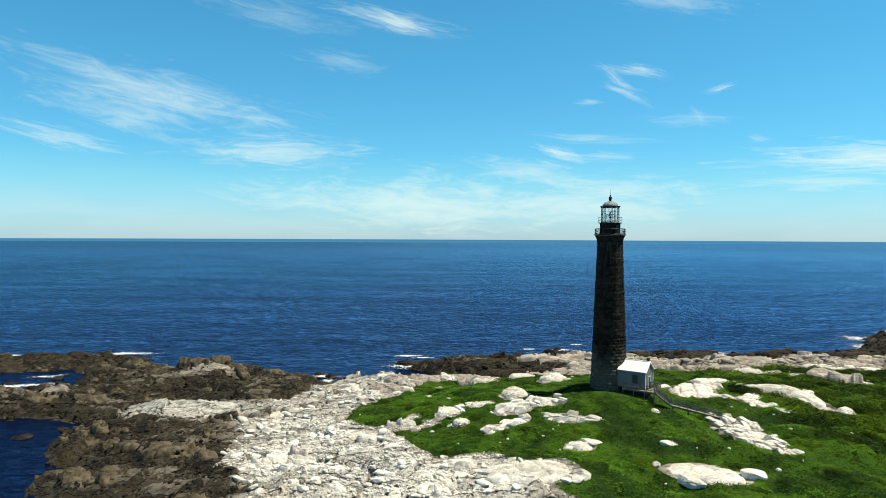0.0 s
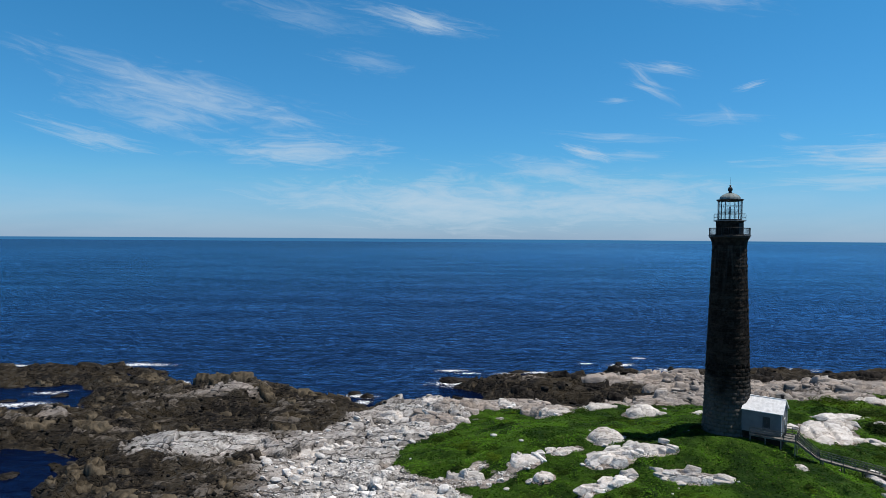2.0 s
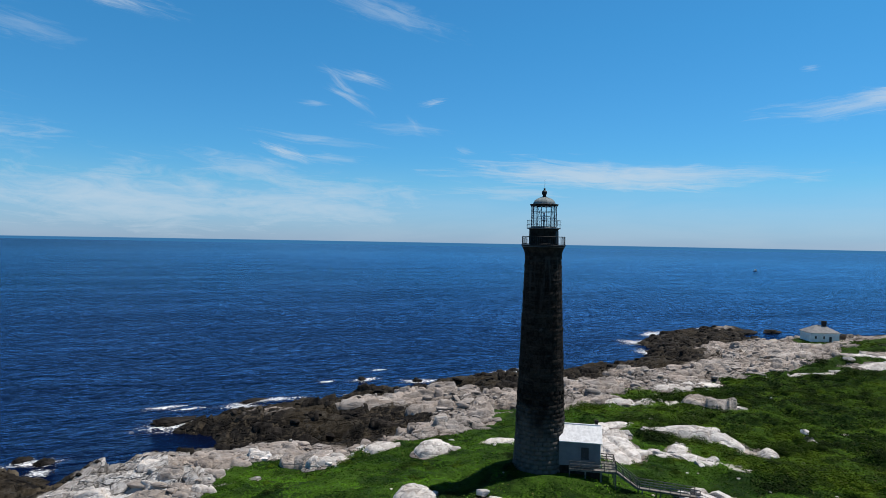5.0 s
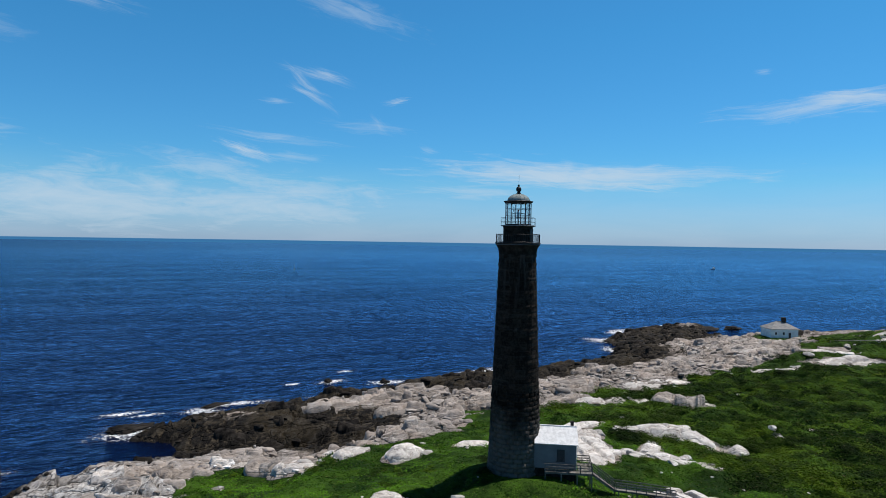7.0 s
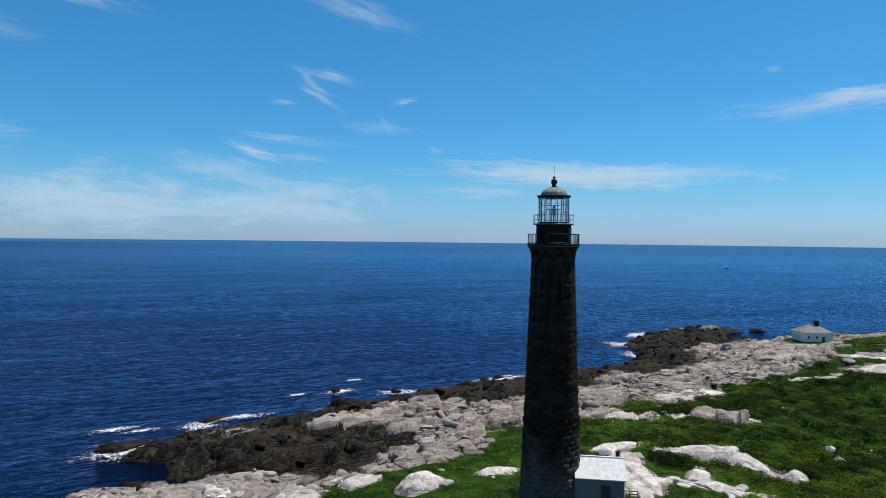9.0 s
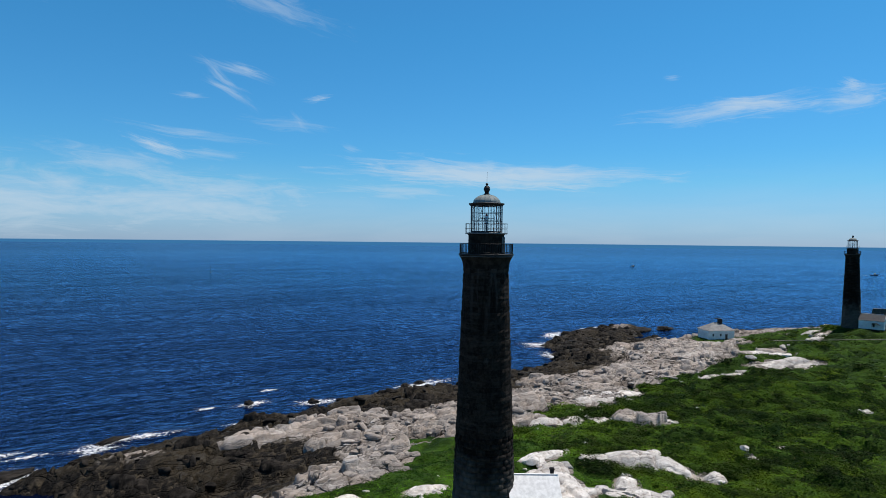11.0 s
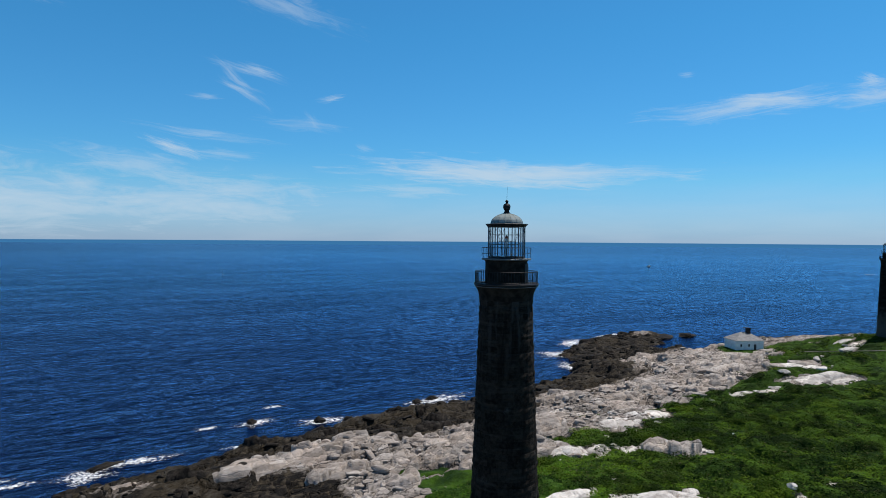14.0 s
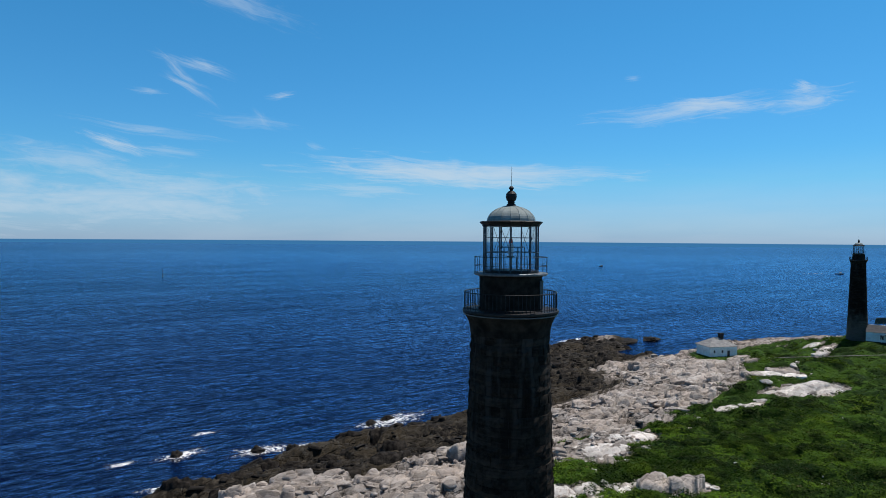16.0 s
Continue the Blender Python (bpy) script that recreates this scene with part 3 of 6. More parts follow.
# outcrops of bare granite in the turf: x, y, length, breadth, height, turn in degrees
OUTCROPS = [(5.0, -34.6, 11.0, 5.8, 1.3, -14), (-11, -26.2, 4.4, 2.8, 1.0, -30), (3.2, -25.4, 2.2, 1.5, 0.6, 0), (20, 8, 16, 8.5, 1.5, 60), (40.6, 10.4, 16.0, 7.2, 2.7, -46), (48.4, 2.2, 4.0, 3.4, 1.7, -20),
            (18, -14.5, 9, 7.5, 1.4, -75), (17.8, -21.5, 9, 7.5, 1.3, -70), (20.0, -26.8, 4.5, 3.2, 0.9, -70), (-18.1, -0.5, 5.5, 4.6, 2.3, 20), (-19, -8, 7.5, 4, 1.7, 24), (-12.7, -6, 6.5, 4, 1.3, -10),
            (-10, -15, 8, 4.2, 1.3, -18), (-31, -6, 5, 3.2, 1.3, 5), (-25, -4.5, 4.6, 2.2, 0.9, 5), (5.4, -12, 1.9, 1.7, 1.1, 0), (-21, -15, 8, 2.6, 1.1, 24), (-29, -11, 3, 2.2, 0.9, 0)]
OUTCROPS += [(45.5, 37, 8, 5.4, 2.1, -22), (55, 31.5, 6.5, 4.4, 1.3, -22), (62, 28, 5.4, 3.6, 0.9, -25), (28.5, 1, 8, 5, 1.1, -50), (84, 51, 15, 6, 1.8, -20), (155, 44.5, 28, 10, 2.9, -16),
             (170, 62, 22, 6, 1.3, -18), (-7.5, 18, 7, 5, 2.0, 20), (4, 17, 6.5, 3.4, 1.0, 0), (-14, 24, 6, 4, 1.6, 15), (-22, 27, 7, 5, 1.8, -15), (70, 47.5, 18, 6.5, 1.5, -18),
             (66, 42, 7, 3.6, 1.1, -25), (124, 50, 8, 4, 1.0, -10), (172, 56, 14, 5, 1.4, -20), (62, 3.6, 2.6, 2, 0.9, 0), (72, 3.5, 2.6, 1.8, 0.8, 0), (44, -9, 3, 2, 0.7, 0),
             (35.5, 14, 5, 4, 1.3, -60), (33, -4, 3.4, 2.2, 0.6, -30), (225, 66, 16, 5, 1.2, 5), (205, 80, 14, 6, 1.5, -25), (236, 74, 12, 5, 1.3, -10), (22.5, 5.5, 7, 2.5, 0.8, -20), (-20, -34, 13, 8, 1.2, 8)]
OUTCROPS += [(29.5, 20.2, 10, 3.6, 1.2, -5), (26, 14.5, 6, 4.5, 1.2, 60), (100, 47, 7, 3, 0.9, -20), (110, 44, 5, 2.6, 0.8, -10), (131, 47, 8, 3, 0.9, -15), (190, 64, 8, 4, 1.0, -20), (118, 8, 3, 2.2, 0.9, 0), (88, 14, 2.6, 2, 0.8, 0), (30.5, 4.8, 6.5, 3.5, 1.2, 35), (51.2, 34.6, 5, 4, 1.7, -10), (58.8, 30.4, 4, 3.2, 1.0, -30), (65.5, 24.8, 5.4, 3.4, 0.8, -30), (49, 31.5, 3, 2.2, 1.0, 0), (60, 26.5, 3, 2, 0.8, 0)]
LAWNS = [(75, 55, 8, 2.6), (94, 50.5, 8, 3.2), (84, 46.5, 6, 2.2), (52, 44, 5, 2.0), (20, 46, 6, 2.4), (112, 56, 5, 2.0)]     # turf among the shore rocks


def bare(x, y):
    """How far a place lies on one of the outcrops, 0 to 1."""
    v = np.zeros(x.shape)
    for cx, cy, length, breadth, _, turn in OUTCROPS:
        c, s = math.cos(radians(turn)), math.sin(radians(turn))
        u, w = ((x - cx) * c + (y - cy) * s) / (length * 0.56), (-(x - cx) * s + (y - cy) * c) / (breadth * 0.56)
        v = np.maximum(v, np.clip(1.35 - np.hypot(u, w), 0, 1))
    return v


def terrain(x, y):
    """Height of the ground and its four surface masks at the places x, y."""
    wx, wy = x + 7 * (fbm(x / 16, y / 16, 4, 3) - 0.5), y + 7 * (fbm(x / 16, y / 16, 4, 9) - 0.5)
    d = inside(wx, wy, COAST)
    weight, base = 0.0, 0.0
    for cx, cy, h in RELIEF:
        w = 1 / ((x - cx) ** 2 + (y - cy) ** 2 + 60) ** 1.6
        weight, base = weight + w, base + w * h
    base = base / weight
    steep = np.maximum.reduce([bell(x, y, -45, 58, 22, 12), bell(x, y, -60, 50, 8, 16), bell(x, y, -20, 66, 20, 10), bell(x, y, 210, 125, 50, 20)])
    width = 7.5 - 4.5 * steep
    land = SEA + (base - SEA) * (1 - np.exp(-np.maximum(d, 0) / width))
    h = np.where(d > 0, land, SEA + np.maximum(d * 0.35, -5))
    turf = inside(x + 5 * (fbm(x / 7, y / 7, 4, 21) - 0.5), y + 5 * (fbm(x / 7, y / 7, 4, 33) - 0.5), TURF)
    grass = smooth(turf, -1.2, 1.2) * (1 - smooth(bare(x, y), 0.18, 0.42))
    thin = smooth(fbm(x / 9, y / 9, 4, 55), 0.66, 0.74) * smooth(-turf, -14, -3)
    grass = grass * (1 - thin)
    for cx, cy, rx, ry in LAWNS:
        grass = np.maximum(grass, smooth(bell(x, y, cx, cy, rx, ry) + 0.5 * (fbm(x / 3, y / 3, 3, 29) - 0.5), 0.3, 0.5) * (1 - smooth(bare(x, y), 0.18, 0.42)))
    # jointed granite: tilted blocks parted by cracks, long axis across the shore
    rock = 1 - grass
    west = smooth(-x - 0.30 * np.clip(y + 33, 0, 45) + 0.9 * np.clip(y - 14, 0, 16) + 14 * (fbm(x / 12, y / 12, 3, 61) - 0.5), 57, 66)
    beach = np.clip(bell(x, y, -42, -20, 26, 30) * 1.4, 0, 1) * smooth(-turf, 0, 3) * (1 - west)
    a = radians(-24)
    u, v = x * math.cos(a) + y * math.sin(a), -x * math.sin(a) + y * math.cos(a)
    u, v = u + 2.5 * (fbm(x / 6, y / 6, 3, 71) - 0.5), v + 2.5 * (fbm(x / 6, y / 6, 3, 81) - 0.5)
    big, r1, r2, ox, oy = slabs(u, v, 12.0, 4.2, 1)
    mid, s1, s2, px, py = slabs(u, v, 4.0, 1.6, 40)
    f1, f2, q1, q2, _, _ = cells(u / 1.3, v / 1.0, 90)
    wet_gap = smooth(d, -6, 3)
    blocks = (r1 - 0.45) * 2.4 + ox * (r2 - 0.35) * 2.8 + oy * (r1 - 0.25) * 3.4 - 1.5 * (1 - smooth(big, 0.0, 0.16))
    small = (s1 - 0.5) * 0.85 + px * (s2 - 0.4) * 1.4 + py * (s1 - 0.4) * 1.2 - 0.5 * (1 - smooth(mid, 0.0, 0.2))
    tiny = (q1 - 0.5) * 0.20 - 0.08 * (1 - smooth(f2 - f1, 0.0, 0.2))
    shore = smooth(-turf, -2, 4) * rock
    amount = (1.0 - 0.55 * beach) * (1 - 0.75 * smooth(x, 188, 205) * smooth(118 - y, 0, 8))
    h = h + wet_gap * (shore * (blocks * (0.92 - 0.25 * west) * amount + small * 0.42 * (1 + 0.9 * west) + tiny * (0.8 + 0.6 * beach)))
    h = h + rock * (1 - shore) * (small * 0.25 + tiny * 0.3)
    h = h + grass * (np.abs(fbm(x / 6.5, y / 6.5, 3, 7) - 0.5) * -(3.2 + 3.2 * smooth(x, 30, 60)) + 0.5 + 0.4 * smooth(x, 30, 60) + (fbm(x / 13, y / 13, 2, 13) - 0.5) * (1.6 + 1.4 * smooth(x, 35, 60)) + (value_noise(x / 1.1, y / 1.1, 3) - 0.5) * 0.35)
    m1, m2, _, _, _, _ = cells(x / 6.5 + 0.4 * fbm(x / 5, y / 5, 2, 15), y / 5.5, 66)
    h = h + grass * smooth(x, 34, 60) * smooth(turf, 1, 6) * (1.1 - 2.3 * np.minimum(m1, 0.8) ** 1.6)
    # rounded whalebacks in the western flats and the pale point
    for cx, cy, rx, ry, up in ((-89, 16, 13, 6, 2.2), (-97, 10, 8, 4, 1.0), (-99, 58, 13, 9, 2.6), (-80, 56, 10, 6, 1.2), (-108, 66, 7, 5, 1.4), (-133, 56, 8, 5, 0.9), (-128, 38, 9, 5, 0.9), (-160, 92, 16, 5, 0.8), (-74, 5, 8, 6, 1.0)):
        h = h + up * bell(x, y, cx, cy, rx, ry)
    # levelled footings
    for cx, cy, r, level in ((0.8, -0.6, 6.0, 0.0), (182, 84, 8, -5.0), (243, 61, 7, -2.4), (252, 52, 9, -2.6)):
        t = 1 - smooth(np.hypot(x - cx, y - cy), r * 0.75, r * 1.7)
        h = h * (1 - t) + level * t
        grass = np.maximum(grass, t * 0.9 * (np.hypot(x - cx, y - cy) > 0))
    pale = np.clip(beach * 1.2 + 0.9 * bell(x, y, -48, 34, 16, 26) + 1.1 * bell(x, y, -89, 16, 14, 7) + 0.10, 0, 1)
    wide = 4 + (10 * smooth(x, -24, -12) + 6 * smooth(x, -4, 8) + 8 * smooth(x, 12, 50)) * (1 - 0.55 * smooth(x, 62, 86)) * (1 - 0.9 * smooth(x, 185, 215))
    belt = smooth(wide + 4 - d, 0, 6) * (1 - 0.75 * bell(x, y, -46, 56, 14, 12))
    dark = np.clip(belt * 0.95 + 1.0 * bell(x, y, -34, 67, 15, 10) + 0.85 * bell(x, y, -14, 56.5, 9, 4) + 0.72 * west + 1.15 * bell(x, y, 154, 128, 44, 25) - 1.1 * smooth(fbm(x / 12, y / 6, 3, 91), 0.55, 0.64) * bell(x, y, 162, 112, 34, 13) + 0.7 * bell(x, y, 122, 92, 16, 10) - 0.5 * bell(x, y, 185, 96, 20, 12) + 0.25 * smooth(SEA + 2.5 - h, -1, 1)
                   - 1.0 * beach - 0.95 * bell(x, y, -89, 16, 14, 6) - 0.35 * bell(x, y, -150, 95, 22, 4) - 0.4 * bell(x, y, -131, 36, 12, 3) - 0.55 * bell(x, y, -98, 54, 8, 3), 0, 1)
    # mask of the joint gaps, for their dark colour and painted shade
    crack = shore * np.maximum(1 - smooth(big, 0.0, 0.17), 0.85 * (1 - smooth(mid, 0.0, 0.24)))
    return h, grass, pale, dark, crack


def height(x, y):
    return float(terrain(np.array([float(x)]), np.array([float(y)]))[0][0])


def link_mesh(name, verts, faces, material, parent=None, smooth_shade=False):
    """Links an object made from arrays of corners and of three- or four-cornered faces."""
    verts, faces = np.asarray(verts, dtype=np.float32), np.asarray(faces, dtype=np.int32)
    me = bpy.data.meshes.new(name)
    me.vertices.add(len(verts))
    me.vertices.foreach_set("co", verts.ravel())
    me.loops.add(faces.size)
    me.loops.foreach_set("vertex_index", faces.ravel())
    me.polygons.add(len(faces))
    me.polygons.foreach_set("loop_start", np.arange(0, faces.size, faces.shape[1], dtype=np.int32))
    me.update(calc_edges=True)
    if smooth_shade:
        me.polygons.foreach_set("use_smooth", np.ones(len(faces), dtype=bool))
    me.materials.append(MATS[material])
    ob = new(name, me)
    ob.parent = parent
    return ob


def spread(start, stops):
    """Grid lines from start through (end, spacing) stretches."""
    out = [start]
    for end, step in stops:
        n = max(1, round((end - out[-1]) / step))
        out += list(np.linspace(out[-1], end, n + 1)[1:])
    return np.array(out)


def build_ground():
    xs = spread(-420, [(-240, 12), (-185, 1.6), (-115, 0.8), (-75, 0.55), (45, 0.42), (95, 0.6), (200, 0.9), (300, 1.6), (450, 8)])
    ys = spread(-320, [(-130, 12), (-60, 1.1), (-45, 0.7), (65, 0.45), (110, 0.6), (172, 1.0), (220, 8)])
    gx, gy = np.meshgrid(xs, ys)
    x, y = gx.ravel(), gy.ravel()
    h, grass, pale, dark, crack = terrain(x, y)
    n, m = len(xs), len(ys)
    i = np.arange(n * m).reshape(m, n)
    quads = np.stack([i[:-1, :-1], i[:-1, 1:], i[1:, 1:], i[1:, :-1]], -1).reshape(-1, 4)
    keep = h[quads].max(1) > SEA - 3.0
    quads = quads[keep]
    used = np.unique(quads)
    back = np.zeros(n * m, dtype=np.int64)
    back[used] = np.arange(len(used))
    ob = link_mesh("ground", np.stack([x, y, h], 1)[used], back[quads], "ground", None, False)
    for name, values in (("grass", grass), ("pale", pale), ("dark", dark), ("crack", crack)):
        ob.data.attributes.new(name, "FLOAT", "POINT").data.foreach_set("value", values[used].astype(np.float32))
    return tagged(ob, "rocky granite island with green turf and dark tidal ledges", "ground", kind="structure")


ground = build_ground()


def build_sea():
    xs = np.array([-6000, -1200, -300, 600, 1500, 6000.0])
    ys = np.array([-6000, -900, -100, 300, 1200, 6000.0])
    gx, gy = np.meshgrid(xs, ys)
    i = np.arange(36).reshape(6, 6)
    quads = np.stack([i[:-1, :-1], i[:-1, 1:], i[1:, 1:], i[1:, :-1]], -1).reshape(-1, 4)
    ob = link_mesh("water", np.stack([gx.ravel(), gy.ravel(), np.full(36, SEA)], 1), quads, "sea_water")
    tagged(ob, "deep blue sea with a light wind chop", "sea", kind="structure")


build_sea()

# ---- helpers for things ----


def part(name, bm, material, parent=None, label="", matrix=None):
    me = bpy.data.meshes.new(name)
    bm.to_mesh(me)
    bm.free()
    me.materials.append(MATS[material])
    ob = new(name, me)
    ob.parent = parent
    if matrix is not None:
        ob.matrix_local = matrix
    if label:
        tagged(ob, label)
    return ob


def thing(name, matrix, label, category, group=""):
    ob = new(name)
    ob.matrix_world = matrix
    return tagged(ob, label, category, group)


def box(bm, x0, x1, y0, y1, z0, z1, bevel=0.0, m=None):
    r = bmesh.ops.create_cube(bm, size=1.0)
    t = Matrix.Translation(((x0 + x1) / 2, (y0 + y1) / 2, (z0 + z1) / 2)) @ Matrix.Diagonal((x1 - x0, y1 - y0, z1 - z0, 1))
    bmesh.ops.transform(bm, matrix=(m @ t) if m is not None else t, verts=r["verts"])
    if bevel:
        edges = list({e for v in r["verts"] for e in v.link_edges})
        bmesh.ops.bevel(bm, geom=edges, offset=bevel, segments=1, affect="EDGES")
    return bm


def bar(bm, a, b, r, sides=6):
    """A round bar from a to b."""
    a, b = Vector(a), Vector(b)
    d = b - a
    m = Matrix.Translation((a + b) / 2) @ d.to_track_quat("Z", "Y").to_matrix().to_4x4()
    bmesh.ops.create_cone(bm, cap_ends=True, segments=sides, radius1=r, radius2=r, depth=d.length, matrix=m)
    return bm


def beam(bm, a, b, w, h):
    """A squared timber from a to b, h high and w wide."""
    a, b = Vector(a), Vector(b)
    d = b - a
    side = d.cross(Vector((0, 0, 1)))
    side = side.normalized() if side.length > 1e-5 else Vector((1, 0, 0))
    up = side.cross(d).normalized()
    ring = [(-1, -1), (1, -1), (1, 1), (-1, 1)]
    lo = [bm.verts.new(a + side * (i * w / 2) + up * (j * h / 2)) for i, j in ring]
    hi = [bm.verts.new(b + side * (i * w / 2) + up * (j * h / 2)) for i, j in ring]
    for k in range(4):
        bm.faces.new((lo[k], lo[(k + 1) % 4], hi[(k + 1) % 4], hi[k]))
    bm.faces.new(lo[::-1])
    bm.faces.new(hi)
    return bm


def turned(bm, profile, sides=48, rough=0.0):
    """A solid of revolution about z from (radius, height) pairs."""
    rings = []
    for r, z in profile:
        rings.append([bm.verts.new((r * math.cos(2 * math.pi * k / sides), r * math.sin(2 * math.pi * k / sides), z)) for k in range(sides)])
    for lo, hi in zip(rings, rings[1:]):
        for k in range(sides):
            bm.faces.new((lo[k], lo[(k + 1) % sides], hi[(k + 1) % sides], hi[k]))
    bm.faces.new(rings[0][::-1])
    bm.faces.new(rings[-1])
    return bm


def torus(bm, radius, r, z, sides=48, ring=5):
    vs = []
    for k in range(sides):
        a = 2 * math.pi * k / sides
        vs.append([bm.verts.new(((radius + r * math.cos(2 * math.pi * j / ring)) * math.cos(a), (radius + r * math.cos(2 * math.pi * j / ring)) * math.sin(a), z + r * math.sin(2 * math.pi * j / ring)))
                   for j in range(ring)])
    for k in range(sides):
        for j in range(ring):
            bm.faces.new((vs[k][j], vs[(k + 1) % sides][j], vs[(k + 1) % sides][(j + 1) % ring], vs[k][(j + 1) % ring]))
    return bm


# ---- lighthouses ----
SHAFT = 28.7


def shaft_radius(z):
    return 3.47 - 1.09 * (z / SHAFT) + 0.12 * math.exp(-z / 1.5)


def block_mesh(k, n, z0, z1, rng, variant):
    """Corners and faces of one rock-faced block of a course, centred on the angle 0."""
    half = math.pi / n - 0.012 / shaft_radius(z0)
    zs = (z0 + 0.012, (z0 + z1) / 2, z1 - 0.012)
    verts, faces = [], []
    for i, z in enumerate(zs):
        for j in range(3):
            a = half * (j - 1)
            edge = i != 1 or j != 1
            r = shaft_radius(z) + (0.006 if edge else 0.07) + rng.uniform(-0.015, 0.055)
            verts.append((r * math.cos(a), r * math.sin(a), z))
    for i, z in ((0, zs[0]), (2, zs[2])):
        for j in (0, 2):
            a, r = half * (j - 1), shaft_radius(z) - 0.22
            verts.append((r * math.cos(a), r * math.sin(a), z))
    for i in range(2):
        for j in range(2):
            a = 3 * i + j
            faces += [(a, a + 1, a + 4), (a, a + 4, a + 3)]
    # lower left 9, lower right 10, upper left 11, upper right 12
    faces += [(9, 10, 2), (9, 2, 1), (9, 1, 0), (11, 6, 7), (11, 7, 8), (11, 8, 12), (9, 0, 3), (9, 3, 11), (11, 3, 6), (10, 12, 5), (10, 5, 2), (12, 8, 5)]
    return np.array(verts), np.array(faces)


def railing(parent, name, radius, z, high, posts, rails, material, post_r=0.02, rail_r=0.022):
    bm = bmesh.new()
    torus(bm, radius, rail_r, z + high, 56)
    rail = part(name, bm, material, parent)
    for f in rails:
        part("lower_rail", torus(bmesh.new(), radius, rail_r * 0.8, z + high * f, 56, 4), material, rail)
    bm = bmesh.new()
    bar(bm, (radius, 0, z), (radius, 0, z + high), post_r, 5)
    first = part("baluster", bm, material, rail)
    for k in range(1, posts):
        ob = new("baluster", first.data)
        ob.parent = rail
        ob.matrix_local = pose(0, 0, 0, 0, 0, 360 * k / posts)
    return rail


def lighthouse(x, y, z, label, single):
    """A granite tower with a corbelled gallery, a watch room and a sixteen-sided lantern; single: whether its front blocks are pieces of their own."""
    rng = random.Random(5)
    root = thing("lighthouse", pose(x, y, z), label, "lighthouse", "twin lighthouses")
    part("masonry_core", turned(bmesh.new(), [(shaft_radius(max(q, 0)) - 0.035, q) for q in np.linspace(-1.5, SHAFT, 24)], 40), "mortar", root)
    courses, joined_v, joined_f, count = 48, [], [], 0
    for k in range(courses):
        z0, z1 = SHAFT * k / courses, SHAFT * (k + 1) / courses
        n = 20 if k < 24 else 16
        v, f = block_mesh(k, n, z0, z1, rng, 0)
        mesh = None
        for j in range(n):
            a = 360.0 * (j + 0.5 * (k % 2)) / n
            front = math.cos(radians(a - 228)) > -0.05
            if single and k >= courses - 30 and front:
                if mesh is None:
                    mesh = bpy.data.meshes.new("granite_block")
                    mesh.from_pydata([tuple(p) for p in v], [], [tuple(int(i) for i in q) for q in f])
                    mesh.materials.append(MATS["tower_granite"])
                ob = new("granite_block", mesh)
                ob.parent = root
                grow = 1 + rng.uniform(-0.009, 0.014)
                ob.matrix_local = pose(0, 0, 0, 0, 0, a) @ Matrix.Diagonal((grow, grow, 1, 1))
                continue
            c, s = math.cos(radians(a)), math.sin(radians(a))
            w = v * (1 + rng.uniform(-0.010, 0.016))
            w = np.stack([w[:, 0] * c - w[:, 1] * s, w[:, 0] * s + w[:, 1] * c, v[:, 2]], 1)
            joined_v.append(w)
            joined_f.append(f + count)
            count += len(v)
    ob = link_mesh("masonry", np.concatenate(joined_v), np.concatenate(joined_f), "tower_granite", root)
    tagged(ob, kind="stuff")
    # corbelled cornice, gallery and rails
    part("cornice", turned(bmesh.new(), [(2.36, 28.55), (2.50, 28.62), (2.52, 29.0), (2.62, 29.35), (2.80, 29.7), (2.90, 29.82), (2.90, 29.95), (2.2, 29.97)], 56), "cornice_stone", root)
    part("gallery_deck", turned(bmesh.new(), [(2.2, 29.96), (2.98, 29.96), (3.0, 30.0), (3.0, 30.10), (2.97, 30.13), (1.8, 30.13)], 56), "black_iron", root, "black iron gallery deck")
    part("deck_edge", torus(bmesh.new(), 2.93, 0.035, 29.86, 56), "grey_iron", root)
    railing(root, "gallery_railing", 2.88, 30.13, 1.08, 72, (0.12,), "black_iron", 0.021, 0.032)
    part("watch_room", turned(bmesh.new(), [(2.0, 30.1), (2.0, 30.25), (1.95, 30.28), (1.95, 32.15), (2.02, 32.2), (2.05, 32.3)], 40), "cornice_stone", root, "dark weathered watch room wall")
    bm = bmesh.new()
    box(bm, 1.9, 1.99, -0.45, 0.45, 30.2, 31.95, 0.02)
    part("watch_room_door", bm, "black_iron", root, "black iron door", pose(0, 0, 0, 0, 0, 300))
    part("lantern_deck", turned(bmesh.new(), [(1.8, 32.26), (2.24, 32.26), (2.3, 32.3), (2.3, 32.38), (2.26, 32.41), (1.5, 32.41)], 56), "grey_iron", root)
    railing(root, "lantern_railing", 2.27, 32.41, 0.98, 20, (0.45,), "black_iron", 0.013, 0.02)
    lantern = part("lantern", turned(bmesh.new(), [(1.68, 32.38), (1.74, 32.40), (1.74, 32.56), (1.66, 32.59)], 16), "black_iron", root, "sixteen-sided glazed iron lantern")
    sides, r, zb, zt = 16, 1.71, 32.56, 35.3
    bm = bmesh.new()
    box(bm, r - 0.06, r + 0.03, -0.032, 0.032, zb - 0.1, zt + 0.05, 0.008)
    mull = part("mullion", bm, "lantern_iron", lantern)
    bm = bmesh.new()
    apo = r * math.cos(math.pi / sides)
    pane_w = r * math.sin(math.pi / sides) - 0.03
    box(bm, apo - 0.035, apo + 0.02, -pane_w, pane_w, -0.022, 0.022)
